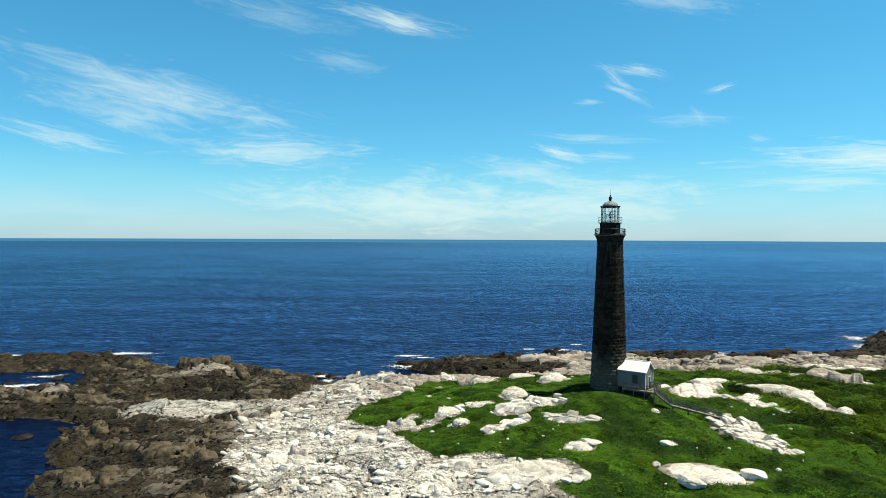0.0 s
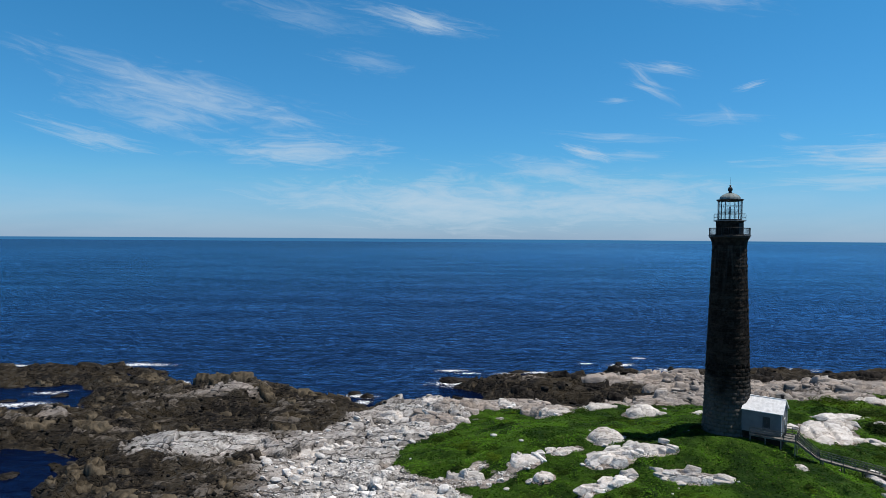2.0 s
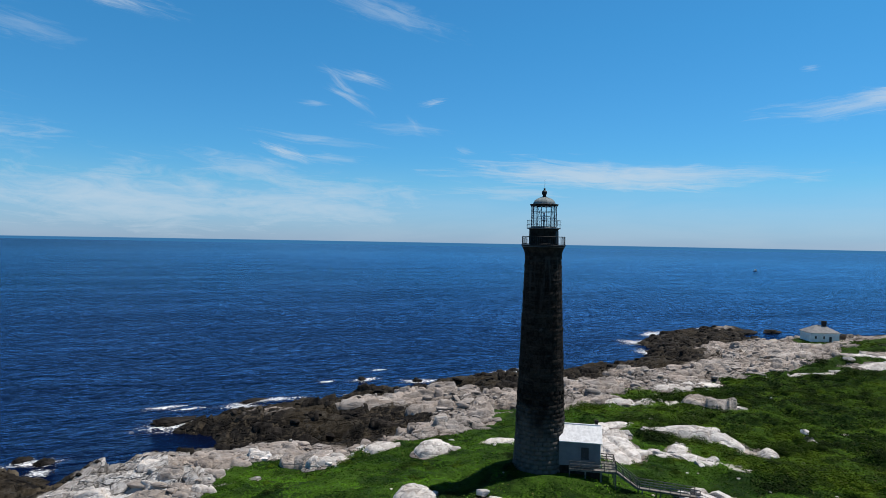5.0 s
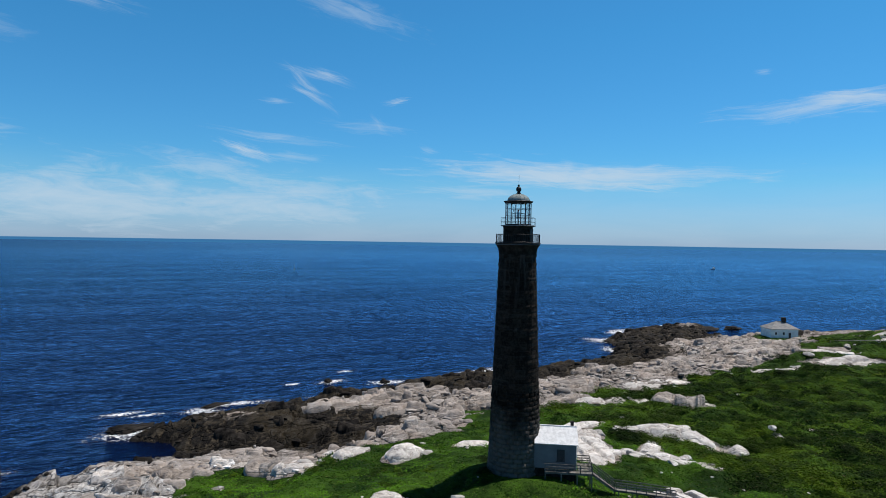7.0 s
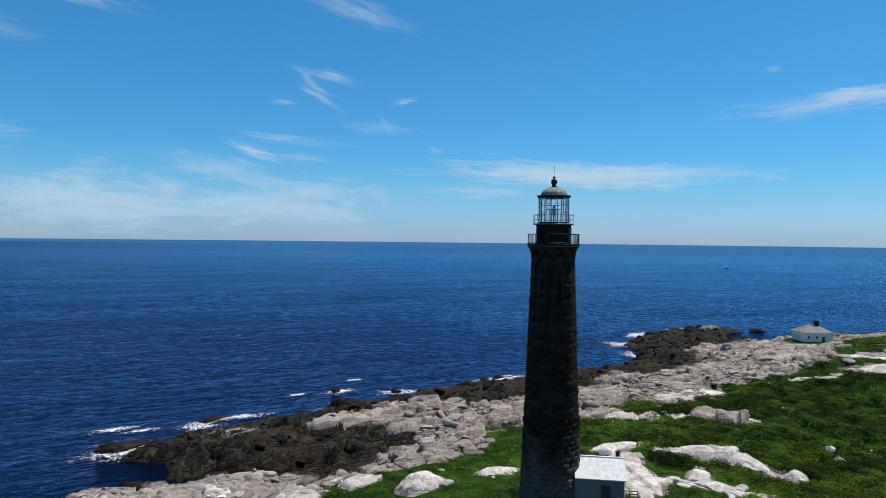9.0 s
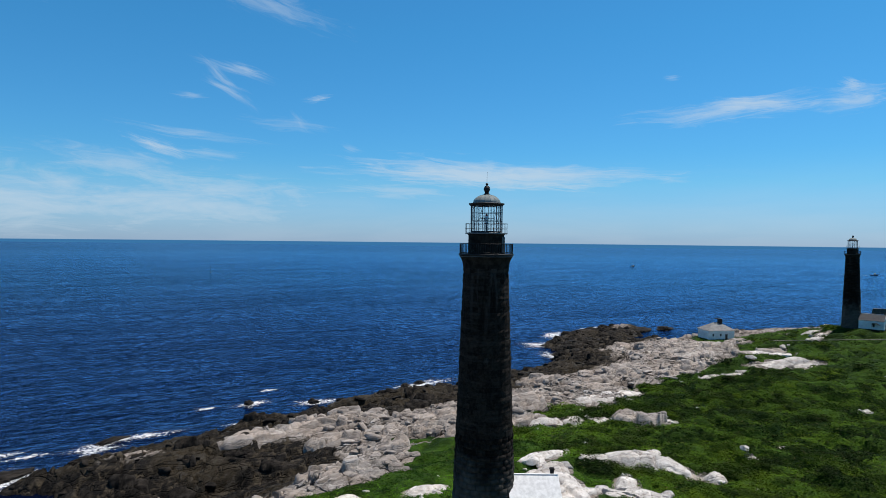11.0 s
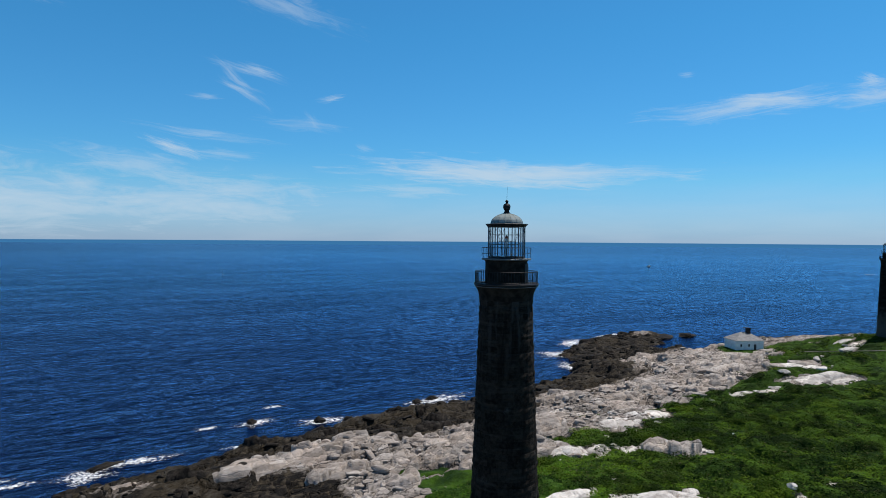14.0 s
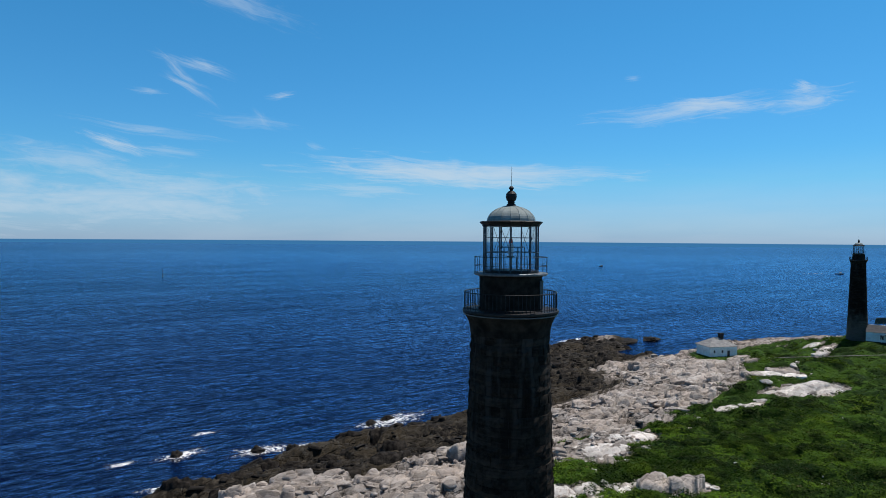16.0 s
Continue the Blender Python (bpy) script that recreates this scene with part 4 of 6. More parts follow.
    bars_ = part("glazing_bar", bm, "lantern_iron", lantern, "", pose(0, 0, zb + 1.12, 0, 0, 11.25))
    bm = bmesh.new()
    box(bm, apo - 0.012, apo - 0.004, -pane_w, pane_w, zb, zt)
    glass = part("pane", bm, "lantern_glass", lantern, "clear glass pane", pose(0, 0, 0, 0, 0, 11.25))
    glass.visible_shadow = False
    for k in range(1, sides):
        for src, off, up in ((mull, 0, 0), (bars_, 11.25, zb + 1.12), (glass, 11.25, 0)):
            ob = src.copy()
            scene.collection.objects.link(ob)
            ob.matrix_local = pose(0, 0, up, 0, 0, off + 360 * k / sides)
    for k in range(sides):
        ob = bars_.copy()
        scene.collection.objects.link(ob)
        ob.matrix_local = pose(0, 0, zb + 2.02, 0, 0, 11.25 + 360 * k / sides)
    # crossed stays inside the glazing
    for k in range(0, sides, 3):
        a0, a1 = 2 * math.pi * k / sides, 2 * math.pi * (k + 1) / sides
        for rr, u, w in ((r - 0.11, a0, a1), (r - 0.14, a1, a0)):
            part("cross_stay", bar(bmesh.new(), (rr * math.cos(u), rr * math.sin(u), zb + 1.12), (rr * math.cos(w), rr * math.sin(w), zt - 0.05), 0.016, 4), "lantern_iron", lantern)
    roof = part("lantern_roof", turned(bmesh.new(), [(1.66, 35.28), (1.78, 35.30), (1.84, 35.42), (1.95, 35.50), (1.97, 35.56), (1.92, 35.60), (1.50, 35.62)], 16), "black_iron", root)
    dome = [(1.50 * math.cos(a), 35.60 + 0.98 * math.sin(a)) for a in np.linspace(0, 1.30, 9)]
    part("dome", turned(bmesh.new(), dome, 16), "copper_roof", roof, "weathered grey-green metal dome")
    bm = bmesh.new()
    for (r0, z0), (r1, z1) in zip(dome, dome[1:]):
        bar(bm, (r0, 0, z0), (r1, 0, z1), 0.018, 4)
    seam = part("dome_seam", bm, "copper_roof", roof)
    for k in range(1, 16):
        ob = seam.copy()
        scene.collection.objects.link(ob)
        ob.matrix_local = pose(0, 0, 0, 0, 0, 22.5 * k)
    ball = [(0.42, 36.5), (0.42, 36.56), (0.30, 36.60), (0.27, 36.68), (0.20, 36.72), (0.24, 36.80), (0.20, 36.86), (0.30, 36.95), (0.345, 37.15), (0.33, 37.32), (0.22, 37.47), (0.10, 37.52), (0.09, 37.58),
            (0.15, 37.65), (0.155, 37.72), (0.09, 37.80), (0.02, 37.82)]
    part("finial", turned(bmesh.new(), ball, 20), "black_iron", roof, "black ball finial")
    part("lightning_rod", bar(bmesh.new(), (0, 0, 37.8), (0.03, 0, 39.05), 0.014, 5), "black_iron", roof)
    # inner frame about the lamp
    for k in range(6):
        a = math.pi * k / 3 + 0.3
        part("inner_post", bar(bmesh.new(), (0.85 * math.cos(a), 0.85 * math.sin(a), 32.4), (0.85 * math.cos(a), 0.85 * math.sin(a), 34.0), 0.022, 5), "lantern_iron", lantern)
    part("inner_ring", torus(bmesh.new(), 0.85, 0.025, 34.0, 24), "lantern_iron", lantern)
    # lamp on its stand
    lamp = part("lamp_pedestal", turned(bmesh.new(), [(0.30, 32.4), (0.30, 32.5), (0.09, 32.55), (0.09, 33.35), (0.26, 33.4), (0.26, 33.45)], 12), "grey_iron", root)
    part("lens", turned(bmesh.new(), [(0.12, 33.45), (0.16, 33.6), (0.18, 33.9), (0.16, 34.15), (0.11, 34.24)], 14), "lamp_glass_body", lamp, "small glass beacon lens")
    part("lens_cap", turned(bmesh.new(), [(0.12, 34.24), (0.13, 34.34), (0.10, 34.5), (0.03, 34.54)], 12), "lamp_red", lamp, "red lens cap")
    return root


lighthouse(0.3, -0.08, -0.08, "tall dark granite lighthouse with a glazed lantern", True)
lighthouse(240.7, 61.3, -2.4, "far twin granite lighthouse beside a white entry house", False)


# ---- houses ----


def roof_slope(parent, name, corners, material, rows, label=""):
    """One slope of a roof: a thick board with overlapping shingle rows; corners: eave a, eave b, ridge b, ridge a."""
    ea, eb, rb, ra = (Vector(c) for c in corners)
    normal = (eb - ea).cross(ra - ea).normalized()
    bm = bmesh.new()
    lo = [bm.verts.new(p - normal * 0.12) for p in (ea, eb, rb, ra)]
    hi = [bm.verts.new(p) for p in (ea, eb, rb, ra)]
    bm.faces.new(hi)
    bm.faces.new(lo[::-1])
    for k in range(4):
        bm.faces.new((lo[k], lo[(k + 1) % 4], hi[(k + 1) % 4], hi[k]))
    slope = part(name, bm, material, parent, label)
    for k in range(rows):
        t0, t1 = k / rows, min(1.0, (k + 1.12) / rows)
        a0, b0, a1, b1 = ea.lerp(ra, t0), eb.lerp(rb, t0), ea.lerp(ra, t1), eb.lerp(rb, t1)
        bm = bmesh.new()
        q = [a0 + normal * 0.011, b0 + normal * 0.011, b1 + normal * 0.006, a1 + normal * 0.006, a0 + normal * 0.004, b0 + normal * 0.004]
        q = [bm.verts.new(p) for p in q]
        bm.faces.new(q[:4])
        bm.faces.new((q[4], q[5], q[1], q[0]))
        part("shingle_course", bm, material, slope)
    return slope


def window(parent, m, w, h, shuttered):
    """A framed window at m, facing its -y; two sashes or a dark shutter."""
    bm = bmesh.new()
    for a in ((-w / 2 - 0.09, -w / 2, -0.06, 0.04, -h / 2 - 0.09, h / 2 + 0.12), (w / 2, w / 2 + 0.09, -0.06, 0.04, -h / 2 - 0.09, h / 2 + 0.12),
              (-w / 2, w / 2, -0.06, 0.04, h / 2, h / 2 + 0.12), (-w / 2 - 0.14, w / 2 + 0.14, -0.11, 0.04, -h / 2 - 0.10, -h / 2)):
        box(bm, *a)
    win = part("window", bm, "white_trim" if not shuttered else "black_shutter", parent, "", m)
    bm = bmesh.new()
    box(bm, -w / 2, w / 2, -0.02, 0.01, -h / 2, h / 2)
    part("pane", bm, "black_shutter", win, "dark window pane")
    bm = bmesh.new()
    box(bm, -0.02, 0.02, -0.035, -0.015, -h / 2, h / 2)
    box(bm, -w / 2, w / 2, -0.035, -0.015, -0.02, 0.02)
    part("sash_bar", bm, "black_shutter", win)
    return win


def clapboards(wall, x0, x1, z0, z1, y, step=0.19, paint="white_clapboard"):
    """Lapped boards on a wall that faces -y."""
    n = int((z1 - z0) / step)
    for k in range(n):
        a, b = z0 + k * step, z0 + (k + 1) * step + 0.015
        bm = bmesh.new()
        vs = [bm.verts.new(p) for p in ((x0, y - 0.03, a), (x1, y - 0.03, a), (x1, y - 0.008, b), (x0, y - 0.008, b), (x0, y, a), (x1, y, a))]
        bm.faces.new(vs[:4])
        bm.faces.new((vs[4], vs[5], vs[1], vs[0]))
        part("clapboard", bm, paint, wall)


def chimney(parent, x, y, z0, z1, w, material="chimney_brick"):
    bm = bmesh.new()
    box(bm, x - w / 2, x + w / 2, y - w / 2, y + w / 2, z0, z1)
    box(bm, x - w / 2 - 0.06, x + w / 2 + 0.06, y - w / 2 - 0.06, y + w / 2 + 0.06, z1 - 0.2, z1 - 0.06)
    ch = part("chimney", bm, material, parent, "dark brick chimney")
    part("chimney_pot", turned(bmesh.new(), [(w * 0.3, z1 - 0.06), (w * 0.32, z1 + 0.12), (w * 0.25, z1 + 0.16)], 10), material, ch)


def entry_house(m, label, x0=2.6, x1=7.9, half=2.35, floor=1.15, eave=4.45, ridge=6.0, roof="white_shingle", group="entry houses", paint="white_clapboard"):
    """A small gabled house against a tower: local x runs away from the tower, the window wall faces -y."""
    root = thing("entry_house", m, label, "house", group)
    bm = bmesh.new()
    box(bm, x0, x1, -half + 0.06, half - 0.06, -1.2, floor)
    part("foundation", bm, "cornice_stone", root, "rough stone foundation")
    for sgn, name in ((-1, "wall"), (1, "wall")):
        bm = bmesh.new()
        box(bm, x0, x1, -half, -half + 0.2, floor, eave)
        wall = part(name, bm, paint, root, "", pose(0, 0, 0) if sgn < 0 else pose(x0 + x1, 0, 0, 0, 0, 180))
        clapboards(wall, x0, x1, floor, eave, -half, 0.19, paint)
    for xx, turn in ((x1, 1), (x0 + 0.2, 0)):
        bm = bmesh.new()
        pts = [(-half + 0.2, floor), (half - 0.2, floor), (half - 0.2, eave), (0, ridge - 0.15), (-half + 0.2, eave)]
        a = [bm.verts.new((xx, p, q)) for p, q in pts]
        b = [bm.verts.new((xx - 0.2, p, q)) for p, q in pts]
        bm.faces.new(a)
        bm.faces.new(b[::-1])
        for k in range(5):
            bm.faces.new((b[k], b[(k + 1) % 5], a[(k + 1) % 5], a[k]))
        part("gable_wall", bm, paint, root)
    o = 0.22
    e = eave - 0.05
    roof_slope(root, "roof_slope", ((x0, -half - o, e - 0.06), (x1 + o, -half - o, e - 0.06), (x1 + o, 0, ridge), (x0, 0, ridge)), roof, 14, "sunlit pale shingle roof slope")
    roof_slope(root, "roof_slope", ((x1 + o, half + o, e - 0.06), (x0, half + o, e - 0.06), (x0, 0, ridge), (x1 + o, 0, ridge)), roof, 14)
    part("ridge_cap", beam(bmesh.new(), (x0, 0, ridge + 0.03), (x1 + o, 0, ridge + 0.03), 0.22, 0.07), "white_trim", root)
    for s in (-1, 1):
        part("barge_board", beam(bmesh.new(), (x1 + o + 0.015, s * (half + o), e - 0.16), (x1 + o + 0.015, 0, ridge - 0.1), 0.04, 0.2), "white_trim", root)
        part("corner_board", box(bmesh.new(), x1 - 0.02, x1 + 0.035, s * half - 0.07, s * half + 0.07, floor, eave), "white_trim", root)
    window(root, pose((x0 + x1) / 2 + 0.7, -half - 0.02, floor + 1.7), 0.8, 1.35, True)
    door = part("door", box(bmesh.new(), x1 - 0.02, x1 + 0.05, -0.48, 0.48, floor, floor + 2.05, 0.01), "black_shutter", root, "dark panelled door")
    part("door_frame", box(box(box(bmesh.new(), x1, x1 + 0.07, -0.6, -0.49, floor, floor + 2.16), x1, x1 + 0.07, 0.49, 0.6, floor, floor + 2.16), x1, x1 + 0.07, -0.49, 0.49, floor + 2.06, floor + 2.16), "white_trim", root)
    part("door_handle", bar(bmesh.new(), (x1 + 0.05, 0.36, floor + 1.0), (x1 + 0.14, 0.36, floor + 1.0), 0.03, 6), "grey_iron", door)
    chimney(root, x1 - 0.35, 0.45, ridge - 0.5, ridge + 0.6, 0.4)
    return root


HOUSE = pose(0.3, -0.08, -0.05, 0, 0, -35)
entry_house(HOUSE, "small grey-white clapboard entry house with a sunlit pale roof")


def walkway():
    """Deck round the entry house, a flight of steps and a sloping boardwalk, all of grey timber with rails."""
    root = thing("wooden_walkway", HOUSE, "weathered grey timber deck, stairs and railed boardwalk", "walkway")
    z = 1.05

    def planks(parent, a, b, w, step=0.16):
        a, b = Vector(a), Vector(b)
        d = (b - a)
        n = max(2, int(d.length / step))
        side = Vector((-d.y, d.x, 0)).normalized() * w / 2
        shared = None
        for k in range(n):
            c = a + d * ((k + 0.5) / n)
            if shared is None:
                bm = bmesh.new()
                beam(bm, (-side.x, -side.y, 0), (side.x, side.y, 0), step * 0.88, 0.045)
                shared = part("plank", bm, "grey_timber", parent)
                shared.matrix_local = Matrix.Translation(c)
                continue
            ob = new("plank", shared.data)
            ob.parent = parent
            ob.matrix_local = Matrix.Translation(c)

    def fence(parent, a, b, high=1.0, spacing=1.3, rails=(1.0, 0.66, 0.34)):
        a, b = Vector(a), Vector(b)
        n = max(1, round((b - a).length / spacing))
        for k in range(n + 1):
            p = a.lerp(b, k / n)
            part("post", box(bmesh.new(), p.x - 0.05, p.x + 0.05, p.y - 0.05, p.y + 0.05, p.z - 0.05, p.z + high), "grey_timber", parent)
        for f in rails:
            part("rail", beam(bmesh.new(), a + Vector((0, 0, high * f)), b + Vector((0, 0, high * f)), 0.05, 0.10), "grey_timber", parent)

    def leg(parent, p):
        w = HOUSE @ Vector((p[0], p[1], 0))
        g = height(w.x, w.y) - 0.3
        part("support_post", box(bmesh.new(), p[0] - 0.07, p[0] + 0.07, p[1] - 0.07, p[1] + 0.07, g, p[2]), "grey_timber", parent)

    deck = part("deck", beam(bmesh.new(), (3.9, -3.35, z - 0.14), (9.9, -3.35, z - 0.14), 0.08, 0.2), "grey_timber", root)
    planks(deck, (3.9, -2.9, z), (8.2, -2.9, z), 1.0)
    planks(deck, (8.2, -1.4, z), (9.9, -1.4, z), 4.0)
    fence(deck, (3.95, -3.36, z), (9.85, -3.36, z), 1.0, 1.45)
    fence(deck, (9.86, -1.9, z), (9.86, 0.6, z), 1.0, 1.25)
    fence(deck, (9.85, 0.6, z), (8.0, 0.6, z), 1.0, 0.9)
    for p in ((4.0, -3.3), (6.0, -3.3), (8.0, -3.3), (9.8, -3.3), (9.8, -1.4), (9.8, 0.5), (8.1, 0.5)):
        leg(deck, (*p, z - 0.05))
    # steps down to the boardwalk
    top, foot = Vector((9.9, -2.6, z)), Vector((12.6, -2.6, z - 1.9))
    stair = part("stair", beam(bmesh.new(), top + Vector((0, -0.55, -0.15)), foot + Vector((0, -0.55, -0.05)), 0.06, 0.26), "grey_timber", root)
    part("stringer", beam(bmesh.new(), top + Vector((0, 0.55, -0.15)), foot + Vector((0, 0.55, -0.05)), 0.06, 0.26), "grey_timber", stair)
    for k in range(10):
        p = top.lerp(foot, (k + 0.6) / 10)
        part("tread", box(bmesh.new(), p.x - 0.15, p.x + 0.15, p.y - 0.55, p.y + 0.55, p.z - 0.02, p.z + 0.025), "grey_timber", stair)
    fence(stair, top + Vector((0, -0.6, 0)), foot + Vector((0, -0.6, 0)), 1.0, 1.1)
    fence(stair, top + Vector((0, 0.6, 0)), foot + Vector((0, 0.6, 0)), 1.0, 1.1)
    a, b = foot, Vector((20.6, 0.4, z - 3.6))
    ramp = part("boardwalk", beam(bmesh.new(), a + Vector((0, 0, -0.16)), b + Vector((0, 0, -0.16)), 0.9, 0.18), "grey_timber", root)
    planks(ramp, a, b, 1.25)
    off = Vector((-(b - a).y, (b - a).x, 0)).normalized() * 0.62
    fence(ramp, a - off, b - off, 0.95, 1.5)
    fence(ramp, a + off, b + off, 0.95, 1.5)
    for t in (0.05, 0.35, 0.65, 0.95):
        for s in (-1, 1):
            leg(ramp, a.lerp(b, t) + off * s * 0.9)


walkway()


def cottage():
    """White hip-roofed house by the far shore."""
    root = thing("cottage", pose(182, 84.5, -5.0, 0, 0, -27), "white hip-roofed stone cottage with a dark chimney", "house")
    w, d, e, r = 5.2, 3.8, 3.5, 6.0
    for x0, x1, y0, y1 in ((-w, w, -d, -d + 0.3), (-w, w, d - 0.3, d), (-w, -w + 0.3, -d + 0.3, d - 0.3), (w - 0.3, w, -d + 0.3, d - 0.3)):
        part("wall", box(bmesh.new(), x0, x1, y0, y1, -1.0, e), "whitewash", root)
    o, k = 0.45, 1.3
    roof_slope(root, "roof_slope", ((-w - o, -d - o, e - 0.1), (w + o, -d - o, e - 0.1), (k, 0, r), (-k, 0, r)), "grey_shingle", 12, "pale grey hipped roof slope")
    roof_slope(root, "roof_slope", ((w + o, d + o, e - 0.1), (-w - o, d + o, e - 0.1), (-k, 0, r), (k, 0, r)), "grey_shingle", 12)
    for s in (1, -1):
        roof_slope(root, "roof_slope", ((s * (w + o), -s * (d + o), e - 0.1), (s * (w + o), s * (d + o), e - 0.1), (s * k, 0.002, r), (s * k, -0.002, r)), "grey_shingle", 12)
    chimney(root, 1.4, -0.2, r - 1.4, r + 1.5, 1.3)
    for x in (-3.4, -0.4):
        window(root, pose(x, -d, 1.7), 0.7, 1.0, False)
    for y in (-2, 1.6):
        window(root, pose(w, y, 1.7, 0, 0, 90), 0.7, 1.0, False)
    part("door", box(bmesh.new(), 1.5, 2.4, -d - 0.05, -d + 0.02, 0, 2.0), "black_shutter", root, "dark door")


cottage()
FAR_HOUSE = pose(240.7, 61.3, -2.4, 0, 0, -78)
entry_house(FAR_HOUSE, "white entry house beside the far lighthouse with a grey roof", 3.0, 11.5, 3.0, 0.4, 3.9, 6.2, "dark_shingle", "entry houses", "whitewash")


def porch():
    root = thing("porch", FAR_HOUSE @ pose(9.0, -4.0, 0), "small dark-roofed porch on the far entry house", "porch")
    for x in (-1.1, 1.1):
        part("post", box(bmesh.new(), x - 0.08, x + 0.08, -0.9, -0.74, -0.4, 2.2), "white_trim", root)
    part("roof_slope", beam(bmesh.new(), (-1.4, -0.1, 2.2), (0, -0.1, 3.1), 2.0, 0.12), "black_shutter", root)
    part("roof_slope", beam(bmesh.new(), (1.4, -0.1, 2.2), (0, -0.1, 3.1), 2.0, 0.12), "black_shutter", root)
    part("floor_slab", box(bmesh.new(), -1.3, 1.3, -1.0, 0.9, -0.6, 0.3), "cornice_stone", root)


porch()


def solar_array():
    z0 = height(271, 61)
    up = 2.6 - z0
    root = thing("solar_array", pose(271, 61, z0, 0, 0, -40), "tilted dark solar panels on a timber frame", "solar panels")
    for x in (-3.6, -1.2, 1.2, 3.6):
        part("post", box(bmesh.new(), x - 0.12, x + 0.12, -0.12, 0.12, -0.5, up + 0.4), "grey_timber", root)
    for k in range(6):
        x = -4.0 + k * 1.6
        p = part("panel", box(bmesh.new(), -0.76, 0.76, -0.03, 0.03, -1.3, 1.3), "solar_cell", root, "", pose(x, -0.3, up, 22, 0, 0))
        part("panel_frame", box(box(box(box(bmesh.new(), -0.8, -0.76, -0.05, 0.05, -1.34, 1.34), 0.76, 0.8, -0.05, 0.05, -1.34, 1.34), -0.76, 0.76, -0.05, 0.05, 1.3, 1.34), -0.76, 0.76, -0.05, 0.05, -1.34, -1.3), "grey_iron", p)
    part("cross_beam", beam(bmesh.new(), (-4.6, 0.05, up - 0.6), (4.6, 0.05, up - 0.6), 0.12, 0.16), "grey_timber", root)


solar_array()


# ---- boats and buoy far out ----


def motorboat(x, y, turn, label, size):
    root = thing("motorboat", pose(x, y, SEA, 0, 0, turn), label, "boat", "boats")
    bm = bmesh.new()
    L, B = size, size * 0.3
    rows = [[(-L / 2, s * B / 2 * k, z) for s in (-1, 1)] for k, z in ((0.8, -0.3), (1.0, 1.0))]
    st = [bm.verts.new(p) for p in (rows[0][0], rows[0][1], rows[1][1], rows[1][0])]
    mid = [bm.verts.new(p) for p in ((L * 0.15, -B * 0.38, -0.3), (L * 0.15, B * 0.38, -0.3), (L * 0.15, B * 0.5, 1.15), (L * 0.15, -B * 0.5, 1.15))]
    bow = [bm.verts.new(p) for p in ((L * 0.42, 0, -0.2), (L / 2, 0, 1.6))]
    bm.faces.new(st[::-1])
    for k in range(4):
        bm.faces.new((st[k], st[(k + 1) % 4], mid[(k + 1) % 4], mid[k]))
    bm.faces.new((mid[1], mid[0], bow[0]))
    bm.faces.new((mid[2], mid[1], bow[0], bow[1]))
    bm.faces.new((mid[0], mid[3], bow[1], bow[0]))
    bm.faces.new((mid[3], mid[2], bow[1]))
    part("hull", bm, "hull_dark", root, "dark hull")
    cabin = part("cabin", box(bmesh.new(), -L * 0.05, L * 0.2, -B * 0.3, B * 0.3, 1.0, 2.9, 0.1), "white_trim", root, "white wheelhouse")
    part("windscreen", box(bmesh.new(), L * 0.2, L * 0.205, -B * 0.26, B * 0.26, 1.9, 2.6), "black_shutter", cabin)
    part("mast", bar(bmesh.new(), (0, 0, 2.9), (0, 0, 4.6), 0.05, 5), "grey_iron", root)


motorboat(895, 688, 10, "dark motorboat far out on the sea", 12)
motorboat(1000, 340, -70, "dark motorboat trailing a white wake", 11)


def buoy():
    root = thing("spar_buoy", pose(173, 772, SEA), "tall thin dark spar buoy far out", "buoy")
    part("spar", turned(bmesh.new(), [(0.35, -0.5), (0.35, 1.0), (0.22, 2.0), (0.18, 9.0), (0.08, 9.6)], 8), "hull_dark", root)
    part("float_collar", turned(bmesh.new(), [(0.8, -0.4), (0.9, 0.0), (0.9, 0.4), (0.3, 0.7)], 12), "hull_dark", root)


buoy()


